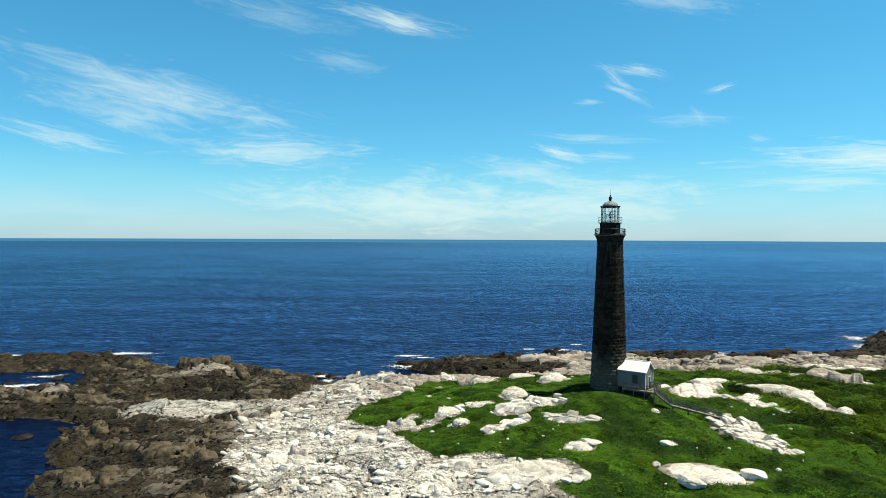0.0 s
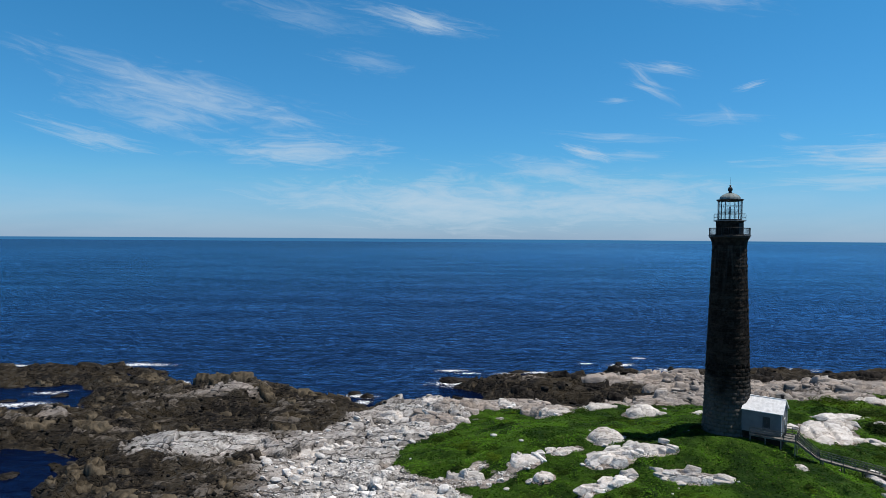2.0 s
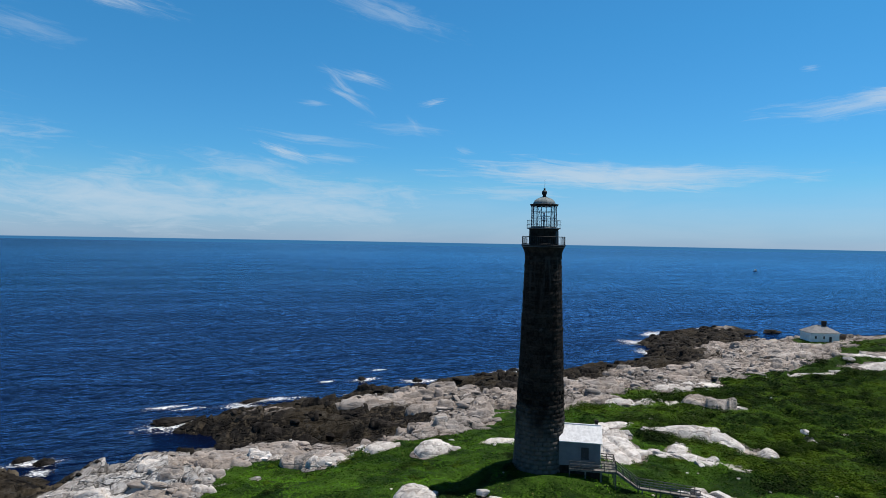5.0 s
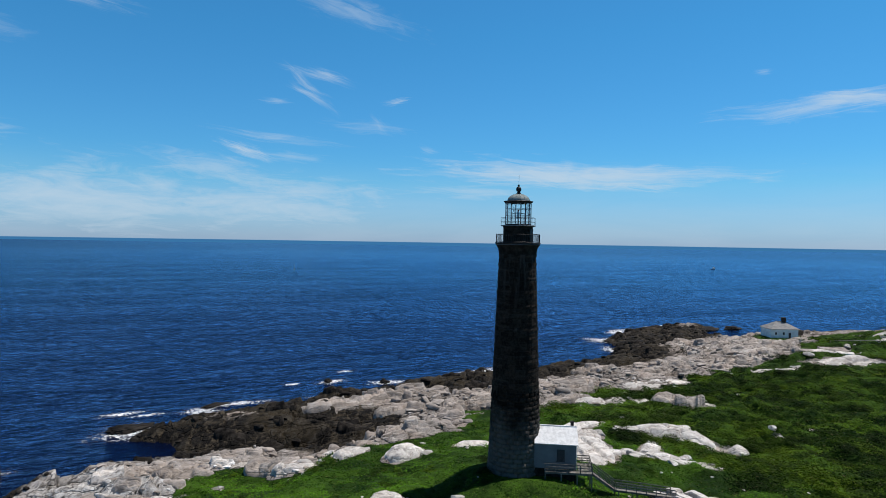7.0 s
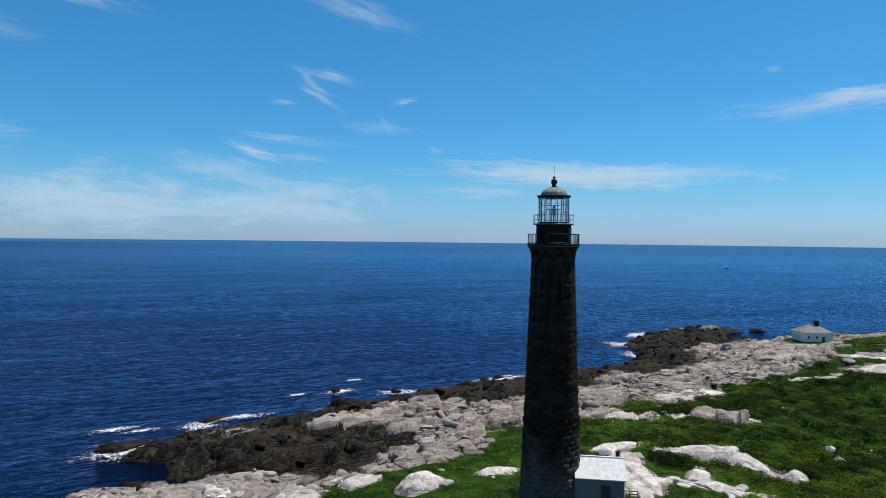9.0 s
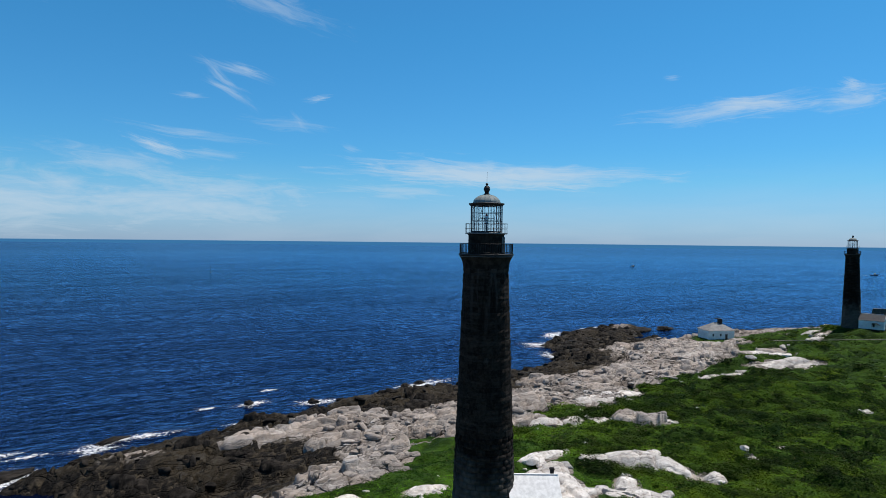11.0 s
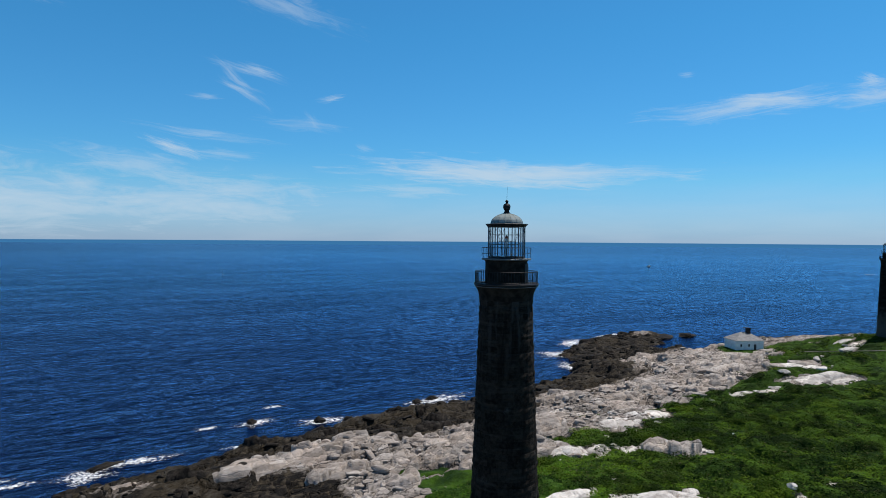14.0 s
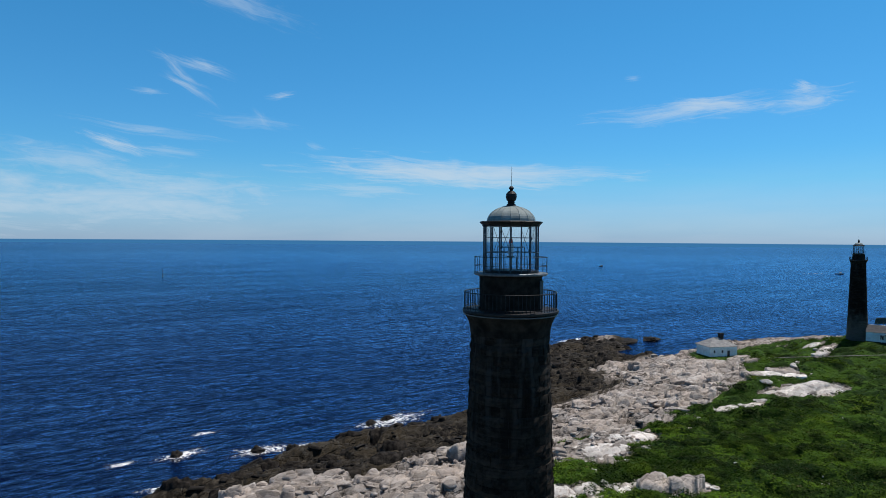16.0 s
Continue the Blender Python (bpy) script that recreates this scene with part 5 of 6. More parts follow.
# ---- bare granite in the turf ----


def stone_mesh(name, seed, subdivisions, rough, flat, material, cuts=9, depth=(0.72, 0.95), jointed=False):
    """A weathered granite stone about 1 m across: jointed facets, rounded edges, sunk base."""
    rng = random.Random(seed)
    bm = bmesh.new()
    bmesh.ops.create_icosphere(bm, subdivisions=subdivisions, radius=1.0)
    planes = []
    for _ in range(cuts):
        v = Vector((rng.gauss(0, 1), rng.gauss(0, 1), rng.gauss(0.1, 0.6))).normalized()
        planes.append((v, rng.uniform(*depth)))
    if jointed:
        frame_ = pose(0, 0, 0, rng.uniform(-20, 20), rng.uniform(-20, 20), rng.uniform(-12, 12)).to_3x3()
        planes = [(frame_ @ (Vector(a) + Vector((rng.gauss(0, 0.28), rng.gauss(0, 0.28), rng.gauss(0.1, 0.28)))), rng.uniform(0.5, 0.76)) for a in ((1, 0.15, 0), (-1, 0.1, 0), (0.1, 1, 0), (-0.15, -1, 0.1), (0, 0.1, 1))]
        planes = [(n.normalized(), d) for n, d in planes] + [(n, d + 0.12) for n, d in [(Vector((rng.gauss(0, 1), rng.gauss(0, 1), rng.gauss(0.4, 0.6))).normalized(), rng.uniform(0.6, 0.8)) for _ in range(cuts)]]
    off = Vector((seed * 3.7, seed * 1.3, seed * 0.7))
    for v in bm.verts:
        p = v.co.copy()
        for n, d in planes:
            over = p.dot(n) - d
            if over > 0:
                p -= n * over * 0.93
        k = 1 + rough * noise.fractal(p * 1.6 + off, 0.9, 2.1, 4) + rough * 0.35 * noise.noise(p * 6 + off)
        v.co = p * k
        v.co.z *= flat
    me = bpy.data.meshes.new(name)
    bm.to_mesh(me)
    bm.free()
    me.materials.append(MATS[material])
    return me


def outcrop(x, y, length, breadth, high, turn, k, material="pale_granite", name="rock_outcrop", step=0.28, sharp=0.55, dip_u=0.0, dip_v=0.0):
    """A whaleback of bare granite: a jointed slab with a stepped, cracked upper face."""
    if name == "rock_outcrop" and x > 25:
        sharp = 0.8
    n, m = max(14, int(length / step)), max(12, int(breadth / step))
    us, vs = np.linspace(-1, 1, n), np.linspace(-1, 1, m)
    gu, gv = np.meshgrid(us, vs)
    wob = 1 + 0.34 * (fbm(gu * 1.5 + k * 5.1, gv * 1.5 + k, 3, 3) - 0.5)
    # squared disc to a superellipse outline
    s = np.maximum(np.abs(gu), np.abs(gv)) / np.maximum(np.hypot(gu, gv), 1e-6)
    pu, pv = gu * s ** 0.72 * wob, gv * s ** 0.72 * wob
    X, Y = pu * length / 2, pv * breadth / 2
    edge = np.maximum(np.abs(gu), np.abs(gv))
    joint, r1, r2, ox, oy = slabs(X + 0.3 * Y + 5.3 * k, Y - 0.22 * X + 3.1 * k, max(2.4, length * 0.3), max(1.1, breadth * 0.33), k)
    dome = np.maximum(1 - edge ** (1.4 / sharp), 0) ** sharp
    lump = 0.45 if name == "rock_outcrop" else 1.0
    step_ = 0.35 if name == "rock_outcrop" else 0.75
    z = high * dome * (0.80 + step_ * (r1 - 0.5)) + lump * dome * high * (ox * (r2 - 0.5) * 0.9 + oy * (r1 - 0.5) * 0.7)
    z = z - 0.5 * high ** 0.5 * (1 - smooth(joint, 0.0, 0.22)) * dome + (fbm(X / 1.1 + k, Y / 1.1, 3, 5) - 0.5) * 0.12
    z = z + dome * (X * dip_u + Y * dip_v)
    c, s_ = math.cos(radians(turn)), math.sin(radians(turn))
    wx, wy = x + X * c - Y * s_, y + X * s_ + Y * c
    g = terrain(wx.ravel(), wy.ravel())[0].reshape(wx.shape)
    low = np.minimum(g, np.median(g) + 0.4)
    z = 0.5 * low + 0.5 * np.median(g) * (dome > 0) + 0.5 * low * (dome <= 0) + z - 0.15
    z = np.where(edge > 0.985, g - 0.7, z)
    base = Vector((x, y, float(np.median(g))))
    i = np.arange(n * m).reshape(m, n)
    quads = np.stack([i[:-1, :-1], i[:-1, 1:], i[1:, 1:], i[1:, :-1]], -1).reshape(-1, 4)
    ob = link_mesh(name, np.stack([wx - x, wy - y, z - base.z], -1).reshape(-1, 3), quads, material)
    ob.location = base
    if name != "rock_outcrop":
        return ob
    size = "broad low" if length > 11 else "rounded" if length > 5 else "small"
    tagged(ob, f"{size} pale granite outcrop cracked by joints, set in green turf", "rock", "granite outcrops in the turf")


BROKEN = {6, 7, 8, 10, 11, 12, 16, 21, 37}      # outcrops weathered into separate blocks
for k, o in enumerate(OUTCROPS):
    if k not in BROKEN:
        outcrop(*o, k)

# ledges of jointed rock along the shore: kind, how many, area, what ground they lie on
SHORE = [("granite_ledge", "shore_granite", 130, (-48, 190, 24, 112), lambda grass, dark, h: (grass < 0.25) & (dark < 0.3) & (h > SEA + 1.5), (4.5, 13.0), "pinkish grey granite ledge of the shore, split by joints", "granite ledges of the shore"),
         ("tidal_ledge", "dark_rock", 210, (-46, 210, 52, 166), lambda grass, dark, h: (grass < 0.2) & (dark > 0.55) & (h > SEA - 0.8), (2.2, 9.0), "dark wet tidal ledge at the sea's edge", "dark tidal ledges"),
         ("weedy_ledge", "brown_rock", 90, (-160, -58, -48, 98), lambda grass, dark, h: (grass < 0.2) & (dark > 0.45) & (h > SEA + 0.3), (3.0, 10.0), "brown weed-stained ledge of the western flats", "brown ledges of the flats"),
         ("bleached_ledge", "pale_granite", 70, (-70, -12, -56, 44), lambda grass, dark, h: (grass < 0.2) & (dark < 0.3) & (h > SEA + 2), (2.0, 6.0), "bleached pale granite ledge among the cobbles", "pale ledges of the beach")]
for q, (name, material, count, area, accept, size, label, group) in enumerate(SHORE):
    g = np.random.default_rng(500 + q)
    xs, ys = g.uniform(area[0], area[1], 6000), g.uniform(area[2], area[3], 6000)
    h, grass, pale, dark, crack = terrain(xs, ys)
    chosen = []
    for i in np.where(accept(grass, dark, h))[0]:
        if name == "granite_ledge" and any(((xs[i] - a) / (c + 2.5)) ** 2 + ((ys[i] - b) / (d + 2.5)) ** 2 < 1 for a, b, c, d in LAWNS):
            continue
        if all((xs[i] - a) ** 2 + (ys[i] - b) ** 2 > (size[0] * 0.8) ** 2 for a, b in chosen):
            chosen.append((xs[i], ys[i]))
        if len(chosen) == count:
            break
    for j, (x, y) in enumerate(chosen):
        length = size[0] * (size[1] / size[0]) ** g.random()
        ob = outcrop(x, y, length, length * g.uniform(0.35, 0.6), g.uniform(0.7, 1.3) * (0.5 + 0.11 * length), -24 + g.normal(0, 14), 1000 + 300 * q + j, material, name, 0.32, 0.27, g.normal(0, 0.09), g.normal(-0.05, 0.12))
        tagged(ob, label, "rock", group)

# great smooth slabs of the shore: x, y, length, breadth, height, turn
for k, o in enumerate([(160, 79, 36, 13, 2.2, 8), (146, 72, 20, 8, 1.5, -6), (181, 75, 13, 6, 1.3, -20), (128, 74, 22, 7, 1.6, -18), (62, 63, 22, 7, 1.5, -14), (38, 59, 18, 6, 1.3, -6),
                       (-1, 66, 18, 7, 1.5, -10), (12, 68, 18, 6, 1.3, -4), (-38, 45, 13, 5, 1.0, -20), (100, 70, 20, 7, 1.6, -20), (82, 62, 20, 6, 1.4, -22)]):
    ob = outcrop(*o, 3000 + k, "shore_granite", "granite_slab", 0.36, 0.42)
    tagged(ob, "broad smooth pinkish granite slab of the shore", "rock", "granite slabs of the shore")

# loose boulders lying about the outcrops
PALE = [stone_mesh("boulder", 200 + k, 3, 0.06, 0.75, "pale_granite", 8, (0.55, 0.85), True) for k in range(5)]
BLOCKS = [stone_mesh("boulder", 240 + k, 4, 0.05, 0.7, "pale_granite", 6, (0.55, 0.85), True) for k in range(6)]
rng = random.Random(31)
for k in sorted(BROKEN):
    x0, y0, length, breadth, high, turn = OUTCROPS[k]
    c, s = math.cos(radians(turn)), math.sin(radians(turn))
    n = max(5, round(length * breadth / 3.4))
    for j in range(n):
        u = length * 0.5 * (-1 + 2 * (j + rng.random()) / n)
        w = rng.uniform(-0.5, 0.5) * breadth * math.sqrt(max(0.1, 1 - (2 * u / length) ** 2))
        x, y = x0 + u * c - w * s, y0 + u * s + w * c
        a, b = rng.uniform(0.9, 2.7), rng.uniform(0.6, 1.3)
        ob = new("boulder", BLOCKS[rng.randrange(6)])
        ob.matrix_world = pose(x, y, height(x, y) + 0.12 * high, rng.uniform(-13, 13), rng.uniform(-13, 13), turn + rng.uniform(-15, 15)) @ Matrix.Diagonal((a, b, high * rng.uniform(0.6, 1.1), 1))
        tagged(ob, "pale granite block of a broken ledge in the turf", "rock", "broken ledges in the turf")
for x0, y0, length, breadth, high, turn in OUTCROPS:
    for _ in range(3 if length > 4 else 1):
        a = rng.uniform(0, 2 * math.pi)
        u, w = math.cos(a) * length * rng.uniform(0.45, 0.66), math.sin(a) * breadth * rng.uniform(0.45, 0.8)
        c, s = math.cos(radians(turn)), math.sin(radians(turn))
        x, y = x0 + u * c - w * s, y0 + u * s + w * c
        if math.hypot(x - 6, y + 5) < 7 or math.hypot(x - 14, y + 9) < 4.5:
            continue
        size = rng.uniform(0.45, 1.25) * (1.3 if length > 9 else 0.9)
        ob = new("boulder", PALE[rng.randrange(5)])
        ob.matrix_world = pose(x, y, height(x, y) + 0.1 * size, rng.uniform(-12, 12), rng.uniform(-12, 12), rng.uniform(0, 360)) @ Matrix.Diagonal((size * rng.uniform(0.9, 1.6), size, size * rng.uniform(0.5, 0.9), 1))
        tagged(ob, "pale granite boulder half sunk in the turf", "rock", "boulders in the turf")

# skerries awash off the shore: x, y, length, breadth, height
for k, (x, y, a, b, up) in enumerate([(-43, 86, 7, 3.2, 1.3), (-24, 99, 6, 1.6, 0.8), (11, 114, 2.6, 1.6, 1.0), (26, 106, 2.4, 1.8, 1.0), (33, 103, 2.2, 1.8, 1.1), (57, 109, 3.4, 1.6, 0.8), (63, 110, 3.0, 1.6, 0.8),
                                      (-70, 69, 2.6, 1.4, 0.7), (-66, 66, 2.6, 1.6, 0.9), (-156, 56, 3, 1.2, 0.5), (-142, 27, 3, 1.6, 0.6), (-120, 8, 3.0, 1.8, 0.6), (222, 150, 15, 6, 1.1), (236, 146, 9, 5, 1.2), (212, 156, 10, 5, 1.0), (-146, 62, 3, 2, 0.6)]):
    ob = new("skerry", stone_mesh("skerry", 60 + k, 4, 0.34, 0.6, "dark_rock"))
    ob.matrix_world = pose(x, y, SEA - 0.1, 0, 0, 20 + 11 * (k % 3)) @ Matrix.Diagonal((a * 0.7, b * 0.85, up * 1.9, 1))
    tagged(ob, "dark wave-washed rock standing in the sea", "rock", "skerries off the shore")

# ---- loose stones ----
STONES = [stone_mesh("stone", 100 + k, 2, 0.07, 0.75, "cobble" if k < 4 else "shore_granite") for k in range(8)]
rng = random.Random(11)
made = 0
while made < 220:
    x, y = rng.uniform(-76, -16), rng.uniform(-52, 24)
    if made >= 120:
        x, y = rng.uniform(-20, 120), rng.uniform(44, 90)
    h, grass, pale, dark, crack = (float(v[0]) for v in terrain(np.array([x]), np.array([y])))
    if grass > 0.4 or h < SEA + 2.0 or dark > 0.4:
        continue
    s = rng.uniform(0.35, 0.75) * (1.5 if rng.random() < 0.2 else 1.0)
    ob = new("stone", STONES[rng.randrange(4) if made < 120 else 4 + rng.randrange(4)])
    ob.parent = ground
    ob.matrix_local = pose(x, y, h + 0.12 * s, rng.uniform(-20, 20), rng.uniform(-20, 20), rng.uniform(0, 360)) @ Matrix.Diagonal((s * rng.uniform(0.8, 1.5), s, s * rng.uniform(0.6, 1.1), 1))
    made += 1


def scatter(name, count, area, accept, size, material, label, seed, category="stones"):
    """Many small stones joined into one: flattened, irregular twenty-faced lumps resting on the ground."""
    g = np.random.default_rng(seed)
    bm = bmesh.new()
    bmesh.ops.create_icosphere(bm, subdivisions=1, radius=1.0)
    base = np.array([v.co[:] for v in bm.verts])
    faces = np.array([[v.index for v in f.verts] for f in bm.faces])
    bm.free()
    x, y = g.uniform(area[0], area[1], count * 4), g.uniform(area[2], area[3], count * 4)
    h, grass, pale, dark, crack = terrain(x, y)
    ok = np.where(accept(x, y, h, grass, dark, g.random(len(x))))[0][:count]
    x, y, h, n = x[ok], y[ok], h[ok], len(ok)
    s = size[0] * (size[1] / size[0]) ** (g.random(n) ** 1.8)
    sc = s[:, None] * np.stack([g.uniform(0.7, 1.4, n), g.uniform(0.7, 1.2, n), g.uniform(0.4, 0.85, n)], 1)
    a = g.uniform(0, 2 * np.pi, n)
    v = base[None] * (1 + g.uniform(-0.22, 0.22, (n, len(base), 1))) * sc[:, None, :]
    c, s_ = np.cos(a)[:, None], np.sin(a)[:, None]
    v = np.stack([v[..., 0] * c - v[..., 1] * s_ + x[:, None], v[..., 0] * s_ + v[..., 1] * c + y[:, None], v[..., 2] + h[:, None] + 0.1 * s[:, None]], -1)
    f = faces[None] + (np.arange(n) * len(base))[:, None, None]
    ob = link_mesh(name, v.reshape(-1, 3), f.reshape(-1, 3), material)
    tagged(ob, label, category, kind="stuff")


def on_beach(x, y, h, grass, dark, r):
    return (grass < 0.35) & (dark < 0.35) & (h > SEA + 1.5) & (r < np.clip(1.6 * bell(x, y, -44, -22, 26, 24), 0.03, 1))


scatter("cobbles", 9500, (-72, -10, -60, 16), on_beach, (0.08, 0.30), "cobble", "bleached pale cobbles and broken rock of the beach", 3)
scatter("shore_rubble", 700, (-45, 150, 28, 108), lambda x, y, h, grass, dark, r: (grass < 0.3) & (dark < 0.4) & (h > SEA + 1), (0.2, 0.75), "shore_granite", "broken granite blocks along the shore", 4)
scatter("tidal_rubble", 2200, (-160, -40, -50, 96), lambda x, y, h, grass, dark, r: (grass < 0.3) & (h > SEA + 0.1) & (dark > 0.3), (0.15, 0.6), "dark_rock", "dark weedy stones of the tidal ledges", 5)


def block_field(name, count, area, accept, size, material, label, seed, turn=-24, jointed=True):
    """Closely lying rounded granite blocks joined into one, longest along the joints."""
    g = np.random.default_rng(seed)
    kinds = []
    for k in range(7):
        me = stone_mesh("block", 700 + k, 3, 0.035, 0.85, material, 7 if jointed else 12, (0.52, 0.82), jointed)
        co = np.zeros(len(me.vertices) * 3, dtype=np.float32)
        me.vertices.foreach_get("co", co)
        tri = np.array([tuple(p.vertices) for p in me.polygons])
        kinds.append((co.reshape(-1, 3), tri))
        bpy.data.meshes.remove(me)
    x, y = g.uniform(area[0], area[1], count * 6), g.uniform(area[2], area[3], count * 6)
    h, grass, pale, dark, crack = terrain(x, y)
    ok = np.where(accept(x, y, h, grass, dark))[0]
    verts, faces, base, cells_used, n = [], [], 0, {}, 0
    for i in ok:
        s = size[0] * (size[1] / size[0]) ** (g.random() ** 1.6)
        key = (int(x[i] // 1.5), int(y[i] // 1.2))
        if key in cells_used:
            continue
        cells_used[key] = 1
        v, f = kinds[int(g.integers(0, 7))]
        m = pose(x[i], y[i], h[i] + 0.15 * s, g.normal(0, 7), g.normal(0, 7), turn + g.normal(0, 22)) @ Matrix.Diagonal((s * g.uniform(1.0, 1.9), s * g.uniform(0.7, 1.0), s * g.uniform(0.45, 0.8), 1))
        m = np.array(m)
        verts.append(v @ m[:3, :3].T + m[:3, 3])
        faces.append(f + base)
        base += len(v)
        n += 1
        if n == count:
            break
    ob = link_mesh(name, np.concatenate(verts), np.concatenate(faces), material)
    tagged(ob, label, "stones", kind="stuff")


block_field("shore_blocks", 1100, (-50, 200, 22, 112), lambda x, y, h, grass, dark: (grass < 0.3) & (dark < 0.3) & (h > SEA + 1.2), (0.35, 1.5), "shore_granite", "tumbled angular granite blocks of the shore", 51)
block_field("tidal_blocks", 330, (-46, 210, 52, 166), lambda x, y, h, grass, dark: (grass < 0.3) & (dark > 0.5) & (h > SEA - 0.2), (0.3, 1.1), "dark_rock", "dark tumbled blocks along the waterline", 52)
block_field("beach_blocks", 520, (-72, -12, -56, 40), lambda x, y, h, grass, dark: (grass < 0.3) & (dark < 0.4) & (h > SEA + 1.5), (0.22, 0.85), "cobble", "bleached pale boulders of the beach", 53)
scatter("turf_stones", 170, (-50, 190, -60, 60), lambda x, y, h, grass, dark, r: (grass > 0.6), (0.2, 0.6), "pale_granite", "small pale stones showing in the turf", 6)

# ---- turf and shrubs ----


def leaf_tuft(g, leaves, spread_, high, width):
    """Corners of a tuft of three-cornered leaves, as an array of leaves x 3 x 3."""
    out = []
    for _ in range(leaves):
        a, tilt = g.uniform(0, 2 * np.pi), g.uniform(0.6, 1.45)
        root = np.array([g.normal(0, spread_ * 0.4), g.normal(0, spread_ * 0.4), -0.05])
        d = np.array([np.cos(a) * np.sin(tilt), np.sin(a) * np.sin(tilt), np.cos(tilt)])
        side = np.array([-np.sin(a), np.cos(a), 0]) * width * g.uniform(0.6, 1.3)
        length = high * g.uniform(0.6, 1.2)
        mid = root + d * length * 0.55
        tip = root + d * length + np.array([0, 0, -0.25 * length * np.sin(tilt)])
        out += [(root, mid + side, mid - side), (tip, mid - side, mid + side)]
    return np.array(out)


def turf_patch(name, count, area, accept, size, seed, label, material="grass_leaf"):
    g = np.random.default_rng(seed)
    kinds = [leaf_tuft(g, 6, 0.75, 0.20, 0.09) for _ in range(8)]
    x, y = g.uniform(area[0], area[1], count), g.uniform(area[2], area[3], count)
    h, grass, pale, dark, crack = terrain(x, y)
    ok = (grass > 0.42) & accept(x, y)
    x, y, h = x[ok], y[ok], h[ok]
    n = len(x)
    s = g.uniform(size[0], size[1], n) * (0.7 + 0.7 * fbm(x / 4, y / 4, 3, 2))
    a, pick = g.uniform(0, 2 * np.pi, n), g.integers(0, 8, n)
    t = np.stack(kinds)[pick] * s[:, None, None, None]
    c, s_ = np.cos(a)[:, None, None], np.sin(a)[:, None, None]
    v = np.stack([t[..., 0] * c - t[..., 1] * s_ + x[:, None, None], t[..., 0] * s_ + t[..., 1] * c + y[:, None, None], t[..., 2] + h[:, None, None]], -1)
    v = v.reshape(-1, 3)
    f = np.arange(len(v)).reshape(-1, 3)
    tagged(link_mesh(name, v, f, material), label, "grass", kind="stuff")


def clear_of_houses(x, y):
    return (np.hypot(x, y) > 3.9) & (np.hypot(x - 4.4, y + 3.1) > 3.2)


turf_patch("grass", 76000, (-52, 40, -48, 36), clear_of_houses, (0.7, 1.5), 21, "thick green turf and low weeds over the granite")
turf_patch("grass", 90000, (32, 130, -40, 60), clear_of_houses, (0.8, 2.1), 22, "thick green turf and low scrub of the island's hollow", "scrub_leaf")
turf_patch("grass", 44000, (130, 330, -40, 100), clear_of_houses, (1.2, 2.8), 23, "rough green turf towards the far lighthouse", "scrub_leaf")

turf_patch("grass", 22000, (-50, 70, -125, -47), clear_of_houses, (1.3, 2.2), 24, "green turf on the island's southern slope")


def shrub_mesh(k, leaves, material, size=1.0):
    """A low rounded shrub: several lumps of leaves with gaps, about 1 m across."""
    g = np.random.default_rng(300 + k)
    tris = []
    lumps = [(g.normal(0, 0.28), g.normal(0, 0.28), g.uniform(0.08, 0.3), g.uniform(0.18, 0.32)) for _ in range(12)]
    for cx, cy, cz, r in lumps:
        for _ in range(leaves):
            d = g.normal(0, 1, 3)
            d[2] = abs(d[2]) * 0.8
            d /= np.linalg.norm(d)
            c = np.array([cx, cy, cz]) + d * r * g.uniform(0.75, 1.08)
            u = np.cross(d, g.normal(0, 1, 3))
            u /= np.linalg.norm(u)
            w = np.cross(d + 0.6 * g.normal(0, 1, 3), u)
            w /= max(np.linalg.norm(w), 1e-6)
            q = g.uniform(0.016, 0.032) * size
            tris += [c + u * q, c - u * q * 0.6 + w * q * 0.8, c - u * q * 0.6 - w * q * 0.8]
    v = np.array(tris)
    me = bpy.data.meshes.new("shrub")
    me.from_pydata([tuple(p) for p in v], [], [(i, i + 1, i + 2) for i in range(0, len(v), 3)])
    me.materials.append(MATS[material])
    return me


SHRUBS = [shrub_mesh(k, 210, "shrub_leaf" if k < 4 else "pale_shrub_leaf") for k in range(7)]
SPARSE = [shrub_mesh(k, 64, "shrub_leaf" if k < 3 else "pale_shrub_leaf", 1.7) for k in range(5)]
g = np.random.default_rng(77)


def shrub_place(x, y):
    """Whether a shrub can grow here, and the ground's height."""
    h, grass = (float(v[0]) for v in terrain(np.array([x]), np.array([y]))[:2])
    taken = grass < 0.7 or math.hypot(x - 5, y + 3) < 9 or math.hypot(x - 246, y - 56) < 14 or math.hypot(x - 182, y - 84) < 11 or math.hypot(x - 15, y + 9) < 5
    return not taken, h


count = 0
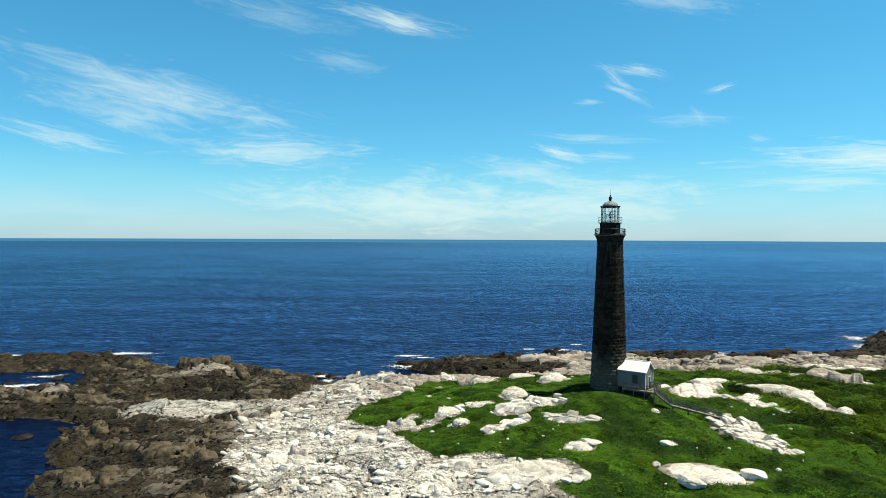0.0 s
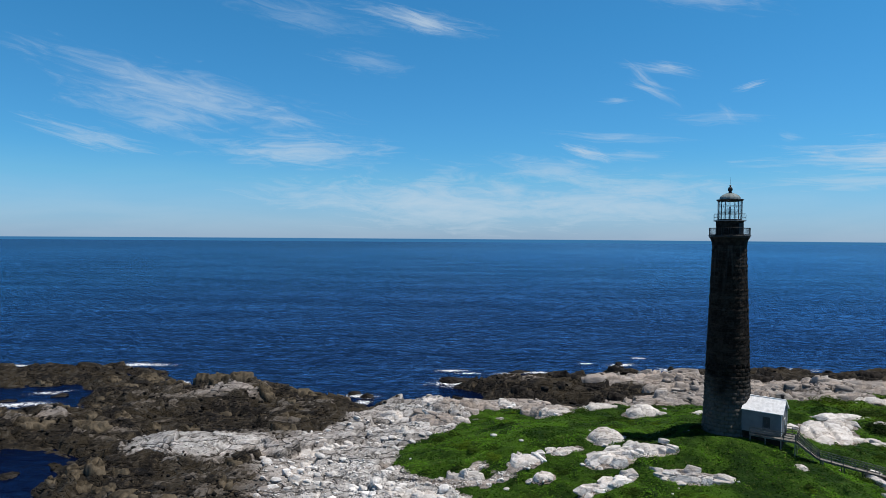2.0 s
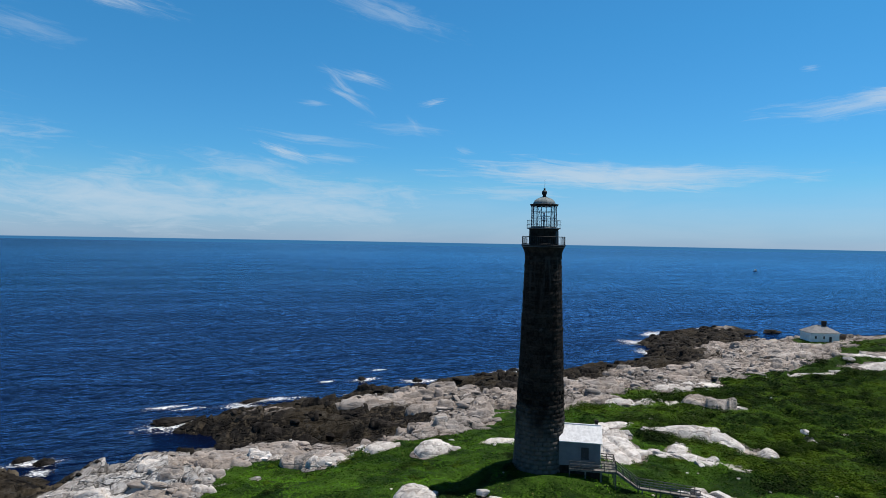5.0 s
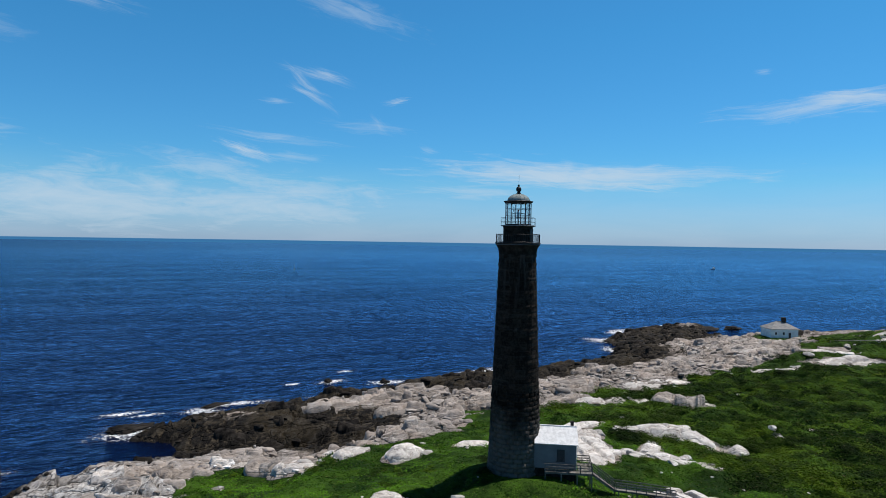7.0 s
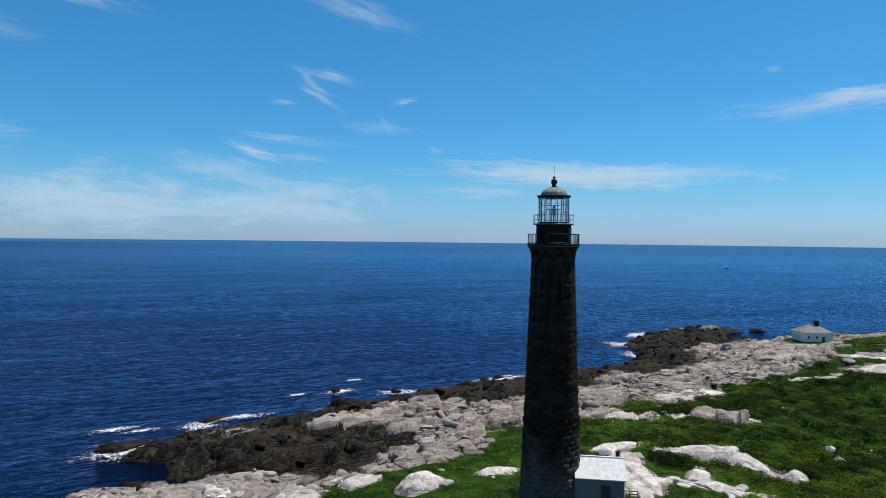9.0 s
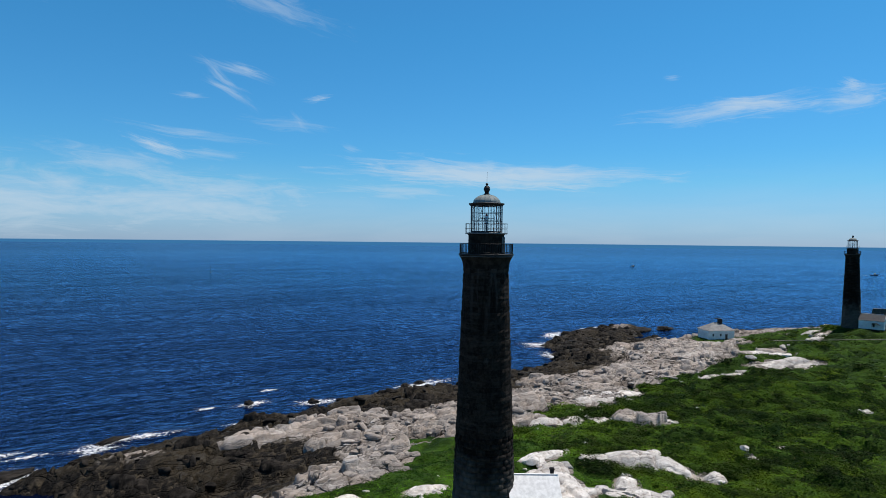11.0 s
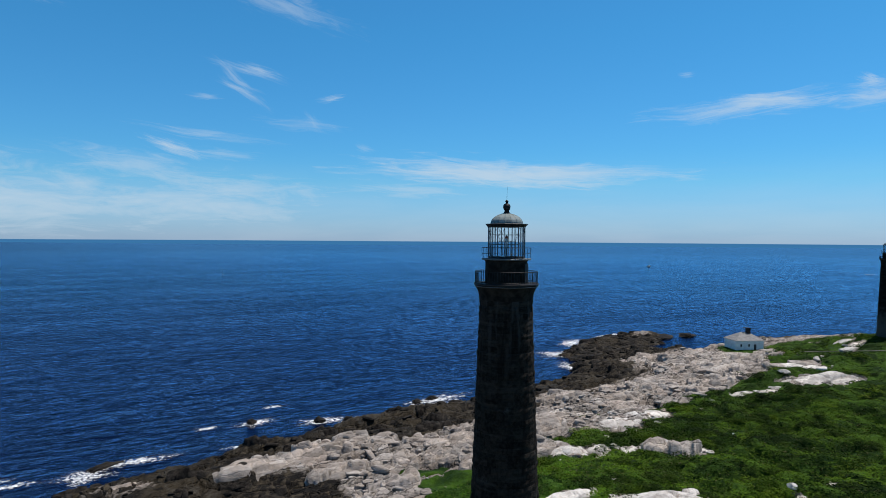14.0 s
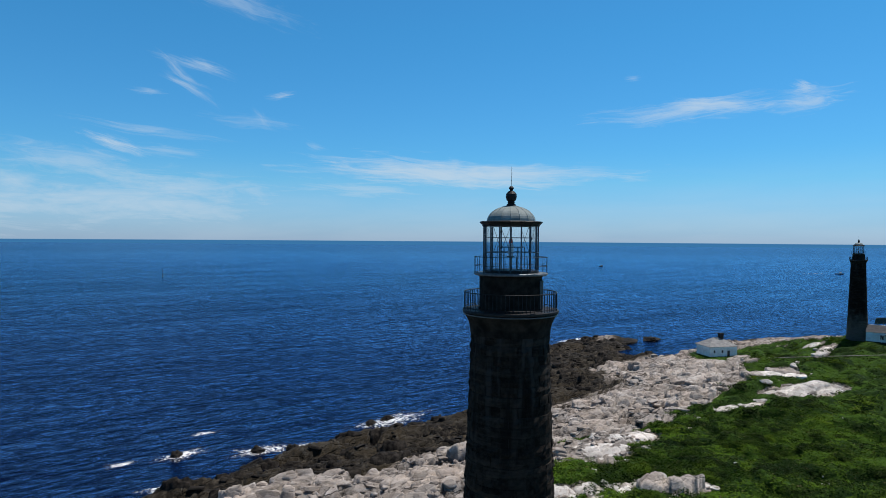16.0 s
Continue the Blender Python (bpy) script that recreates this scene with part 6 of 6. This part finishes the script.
while count < 290:
    if count < 100:
        x, y, s = g.uniform(-46, 34), g.uniform(-44, 34), g.uniform(1.1, 2.6)
    elif count < 140:
        cx, cy = ((58, 36), (66, 33), (73, 30), (104, 33))[count % 4]
        x, y, s = cx + g.normal(0, 3.5), cy + g.normal(0, 2), g.uniform(2.0, 5.5)
    else:
        x, y, s = g.uniform(30, 118), g.uniform(-26, 50), g.uniform(1.6, 5.8)
    if count >= 140 and count % 4 and fbm(np.array([x / 14]), np.array([y / 14]), 3, 44)[0] < 0.48:
        continue
    free, h = shrub_place(x, y)
    if not free:
        continue
    kind_of = int(g.integers(0, 7))
    ob = new("shrub", SHRUBS[kind_of])
    ob.matrix_world = pose(x, y, h - 0.12 * s, 0, 0, g.uniform(0, 360)) @ Matrix.Diagonal((s * g.uniform(0.9, 1.6), s, s * g.uniform(0.45, 0.75), 1))
    tagged(ob, "low dark green shrub growing out of the turf" if kind_of < 4 else "low yellow-green shrub growing out of the turf", "shrub", "shrubs in the turf")
    count += 1


def far_shrubs(name, kinds, count, material, label):
    verts, n = [], 0
    shapes = []
    for me in kinds:
        co = np.zeros(len(me.vertices) * 3, dtype=np.float32)
        me.vertices.foreach_get("co", co)
        shapes.append(co.reshape(-1, 3))
    while n < count:
        x, y = (g.uniform(118, 300), g.uniform(-20, 84)) if n % 2 else (g.uniform(34, 150), g.uniform(-38, 50))
        free, h = shrub_place(x, y)
        if not free:
            continue
        s = g.uniform(1.6, 5.5)
        m = np.array(pose(x, y, h - 0.12 * s, 0, 0, g.uniform(0, 360)) @ Matrix.Diagonal((s * g.uniform(0.9, 1.6), s, s * g.uniform(0.45, 0.75), 1)))
        verts.append(shapes[int(g.integers(0, len(shapes)))] @ m[:3, :3].T + m[:3, 3])
        n += 1
    v = np.concatenate(verts)
    tagged(link_mesh(name, v, np.arange(len(v)).reshape(-1, 3), material), label, "shrub", kind="stuff")


far_shrubs("shrubs", SPARSE[:3], 190, "shrub_leaf", "many low dark green shrubs across the island's turf")
far_shrubs("shrubs", SPARSE[3:], 110, "pale_shrub_leaf", "many low yellow-green shrubs across the island's turf")


# ---- footpath by the cottage ----
path = thing("footpath", pose(203, 59.5, 0), "pale weathered boardwalk laid across the turf", "path")
a, b = Vector((185, 73, 0)), Vector((226, 42, 0))
z_a, z_b = height(a.x, a.y) + 0.5, height(b.x, b.y) + 0.7
for k in range(100):
    p = a.lerp(b, k / 100)
    z = z_a + (z_b - z_a) * k / 100
    if k == 0:
        bm = bmesh.new()
        box(bm, -0.22, 0.22, -0.35, 0.35, -0.05, 0.05, 0.01)
        first = part("board", bm, "grey_timber", path)
        ob = first
    else:
        ob = new("board", first.data)
        ob.parent = path
    ob.matrix_local = pose(p.x - 203, p.y - 59.5, z, 0, 0, -37)

# ---- surf ----
SURF = [(-43, 84, 9, 5, 20), (-27, 95, 6, 4, 10), (-17, 99, 8, 2.2, 0), (-45, 100.5, 6, 2.0, 6), (-39, 97, 4, 1.5, 0), (12, 113.5, 6, 3.0, 14), (0, 115, 4, 1.3, 0), (27, 106, 9, 2.8, -8), (35, 103, 5, 2.4, 0), (63, 108.5, 12, 4, 4), (-68, 67, 6, 2.6, 0),
        (-147, 102, 15, 3, 4), (-151, 53, 10, 3, 10), (-151, 65, 6, 2, 20), (-158, 48, 9, 2.6, 0), (-185, 98, 10, 2, 0), (21, 126, 3.5, 1.5, 0), (132, 122, 5, 9, -25), (146, 143, 9, 8, 40),
        (172, 161, 14, 5, 30), (205, 168, 16, 3, 5), (-121, 79, 3, 2, 0), (120, 109, 3, 2, 0), (5, 97, 7, 1.4, 0), (-66, 61, 3, 2, 0)]
for k, (x, y, a, b, turn) in enumerate(SURF):
    a, b = a * 1.6, b * 1.9
    n, rings = 40, 9
    v, cover, f = [], [], []
    for i in range(rings + 1):
        q = i / rings
        for j in range(n):
            t = 2 * math.pi * j / n
            wob = 1 + 0.45 * (noise.noise(Vector((math.cos(t) * 1.4 + k * 5, math.sin(t) * 1.4, k))))
            v.append((a * q * wob * math.cos(t), b * q * wob * math.sin(t), 0.05 + 0.10 * max(0.0, noise.noise(Vector((a * q * math.cos(t) * 0.5, b * q * math.sin(t) * 0.5, k * 2.0))))))
            cover.append(1 - q ** 1.5)
    for i in range(rings):
        for j in range(n):
            f.append((i * n + j, i * n + (j + 1) % n, (i + 1) * n + (j + 1) % n, (i + 1) * n + j))
    ob = link_mesh("foam", v, f, "foam")
    ob.data.attributes.new("cover", "FLOAT", "POINT").data.foreach_set("value", np.array(cover, dtype=np.float32))
    ob.matrix_world = pose(x, y, SEA, 0, 0, turn)
    tagged(ob, "white surf breaking round the rocks", "foam", kind="stuff")
for (x, y), turn, length in (((998, 345), -70, 90),):
    v = [(0, -1.0, 0.06), (0, 1.0, 0.06), (-length * 0.3, 2.0, 0.06), (-length * 0.3, -2.0, 0.06), (-length, 4.0, 0.06), (-length, -4.0, 0.06)]
    ob = link_mesh("wake", v, [(0, 1, 2, 3), (3, 2, 4, 5)], "foam")
    ob.data.attributes.new("cover", "FLOAT", "POINT").data.foreach_set("value", np.array([1, 1, 0.8, 0.8, 0.1, 0.1], dtype=np.float32))
    ob.matrix_world = pose(x, y, SEA, 0, 0, turn)
    tagged(ob, "white wake behind a motorboat", "foam", kind="stuff")
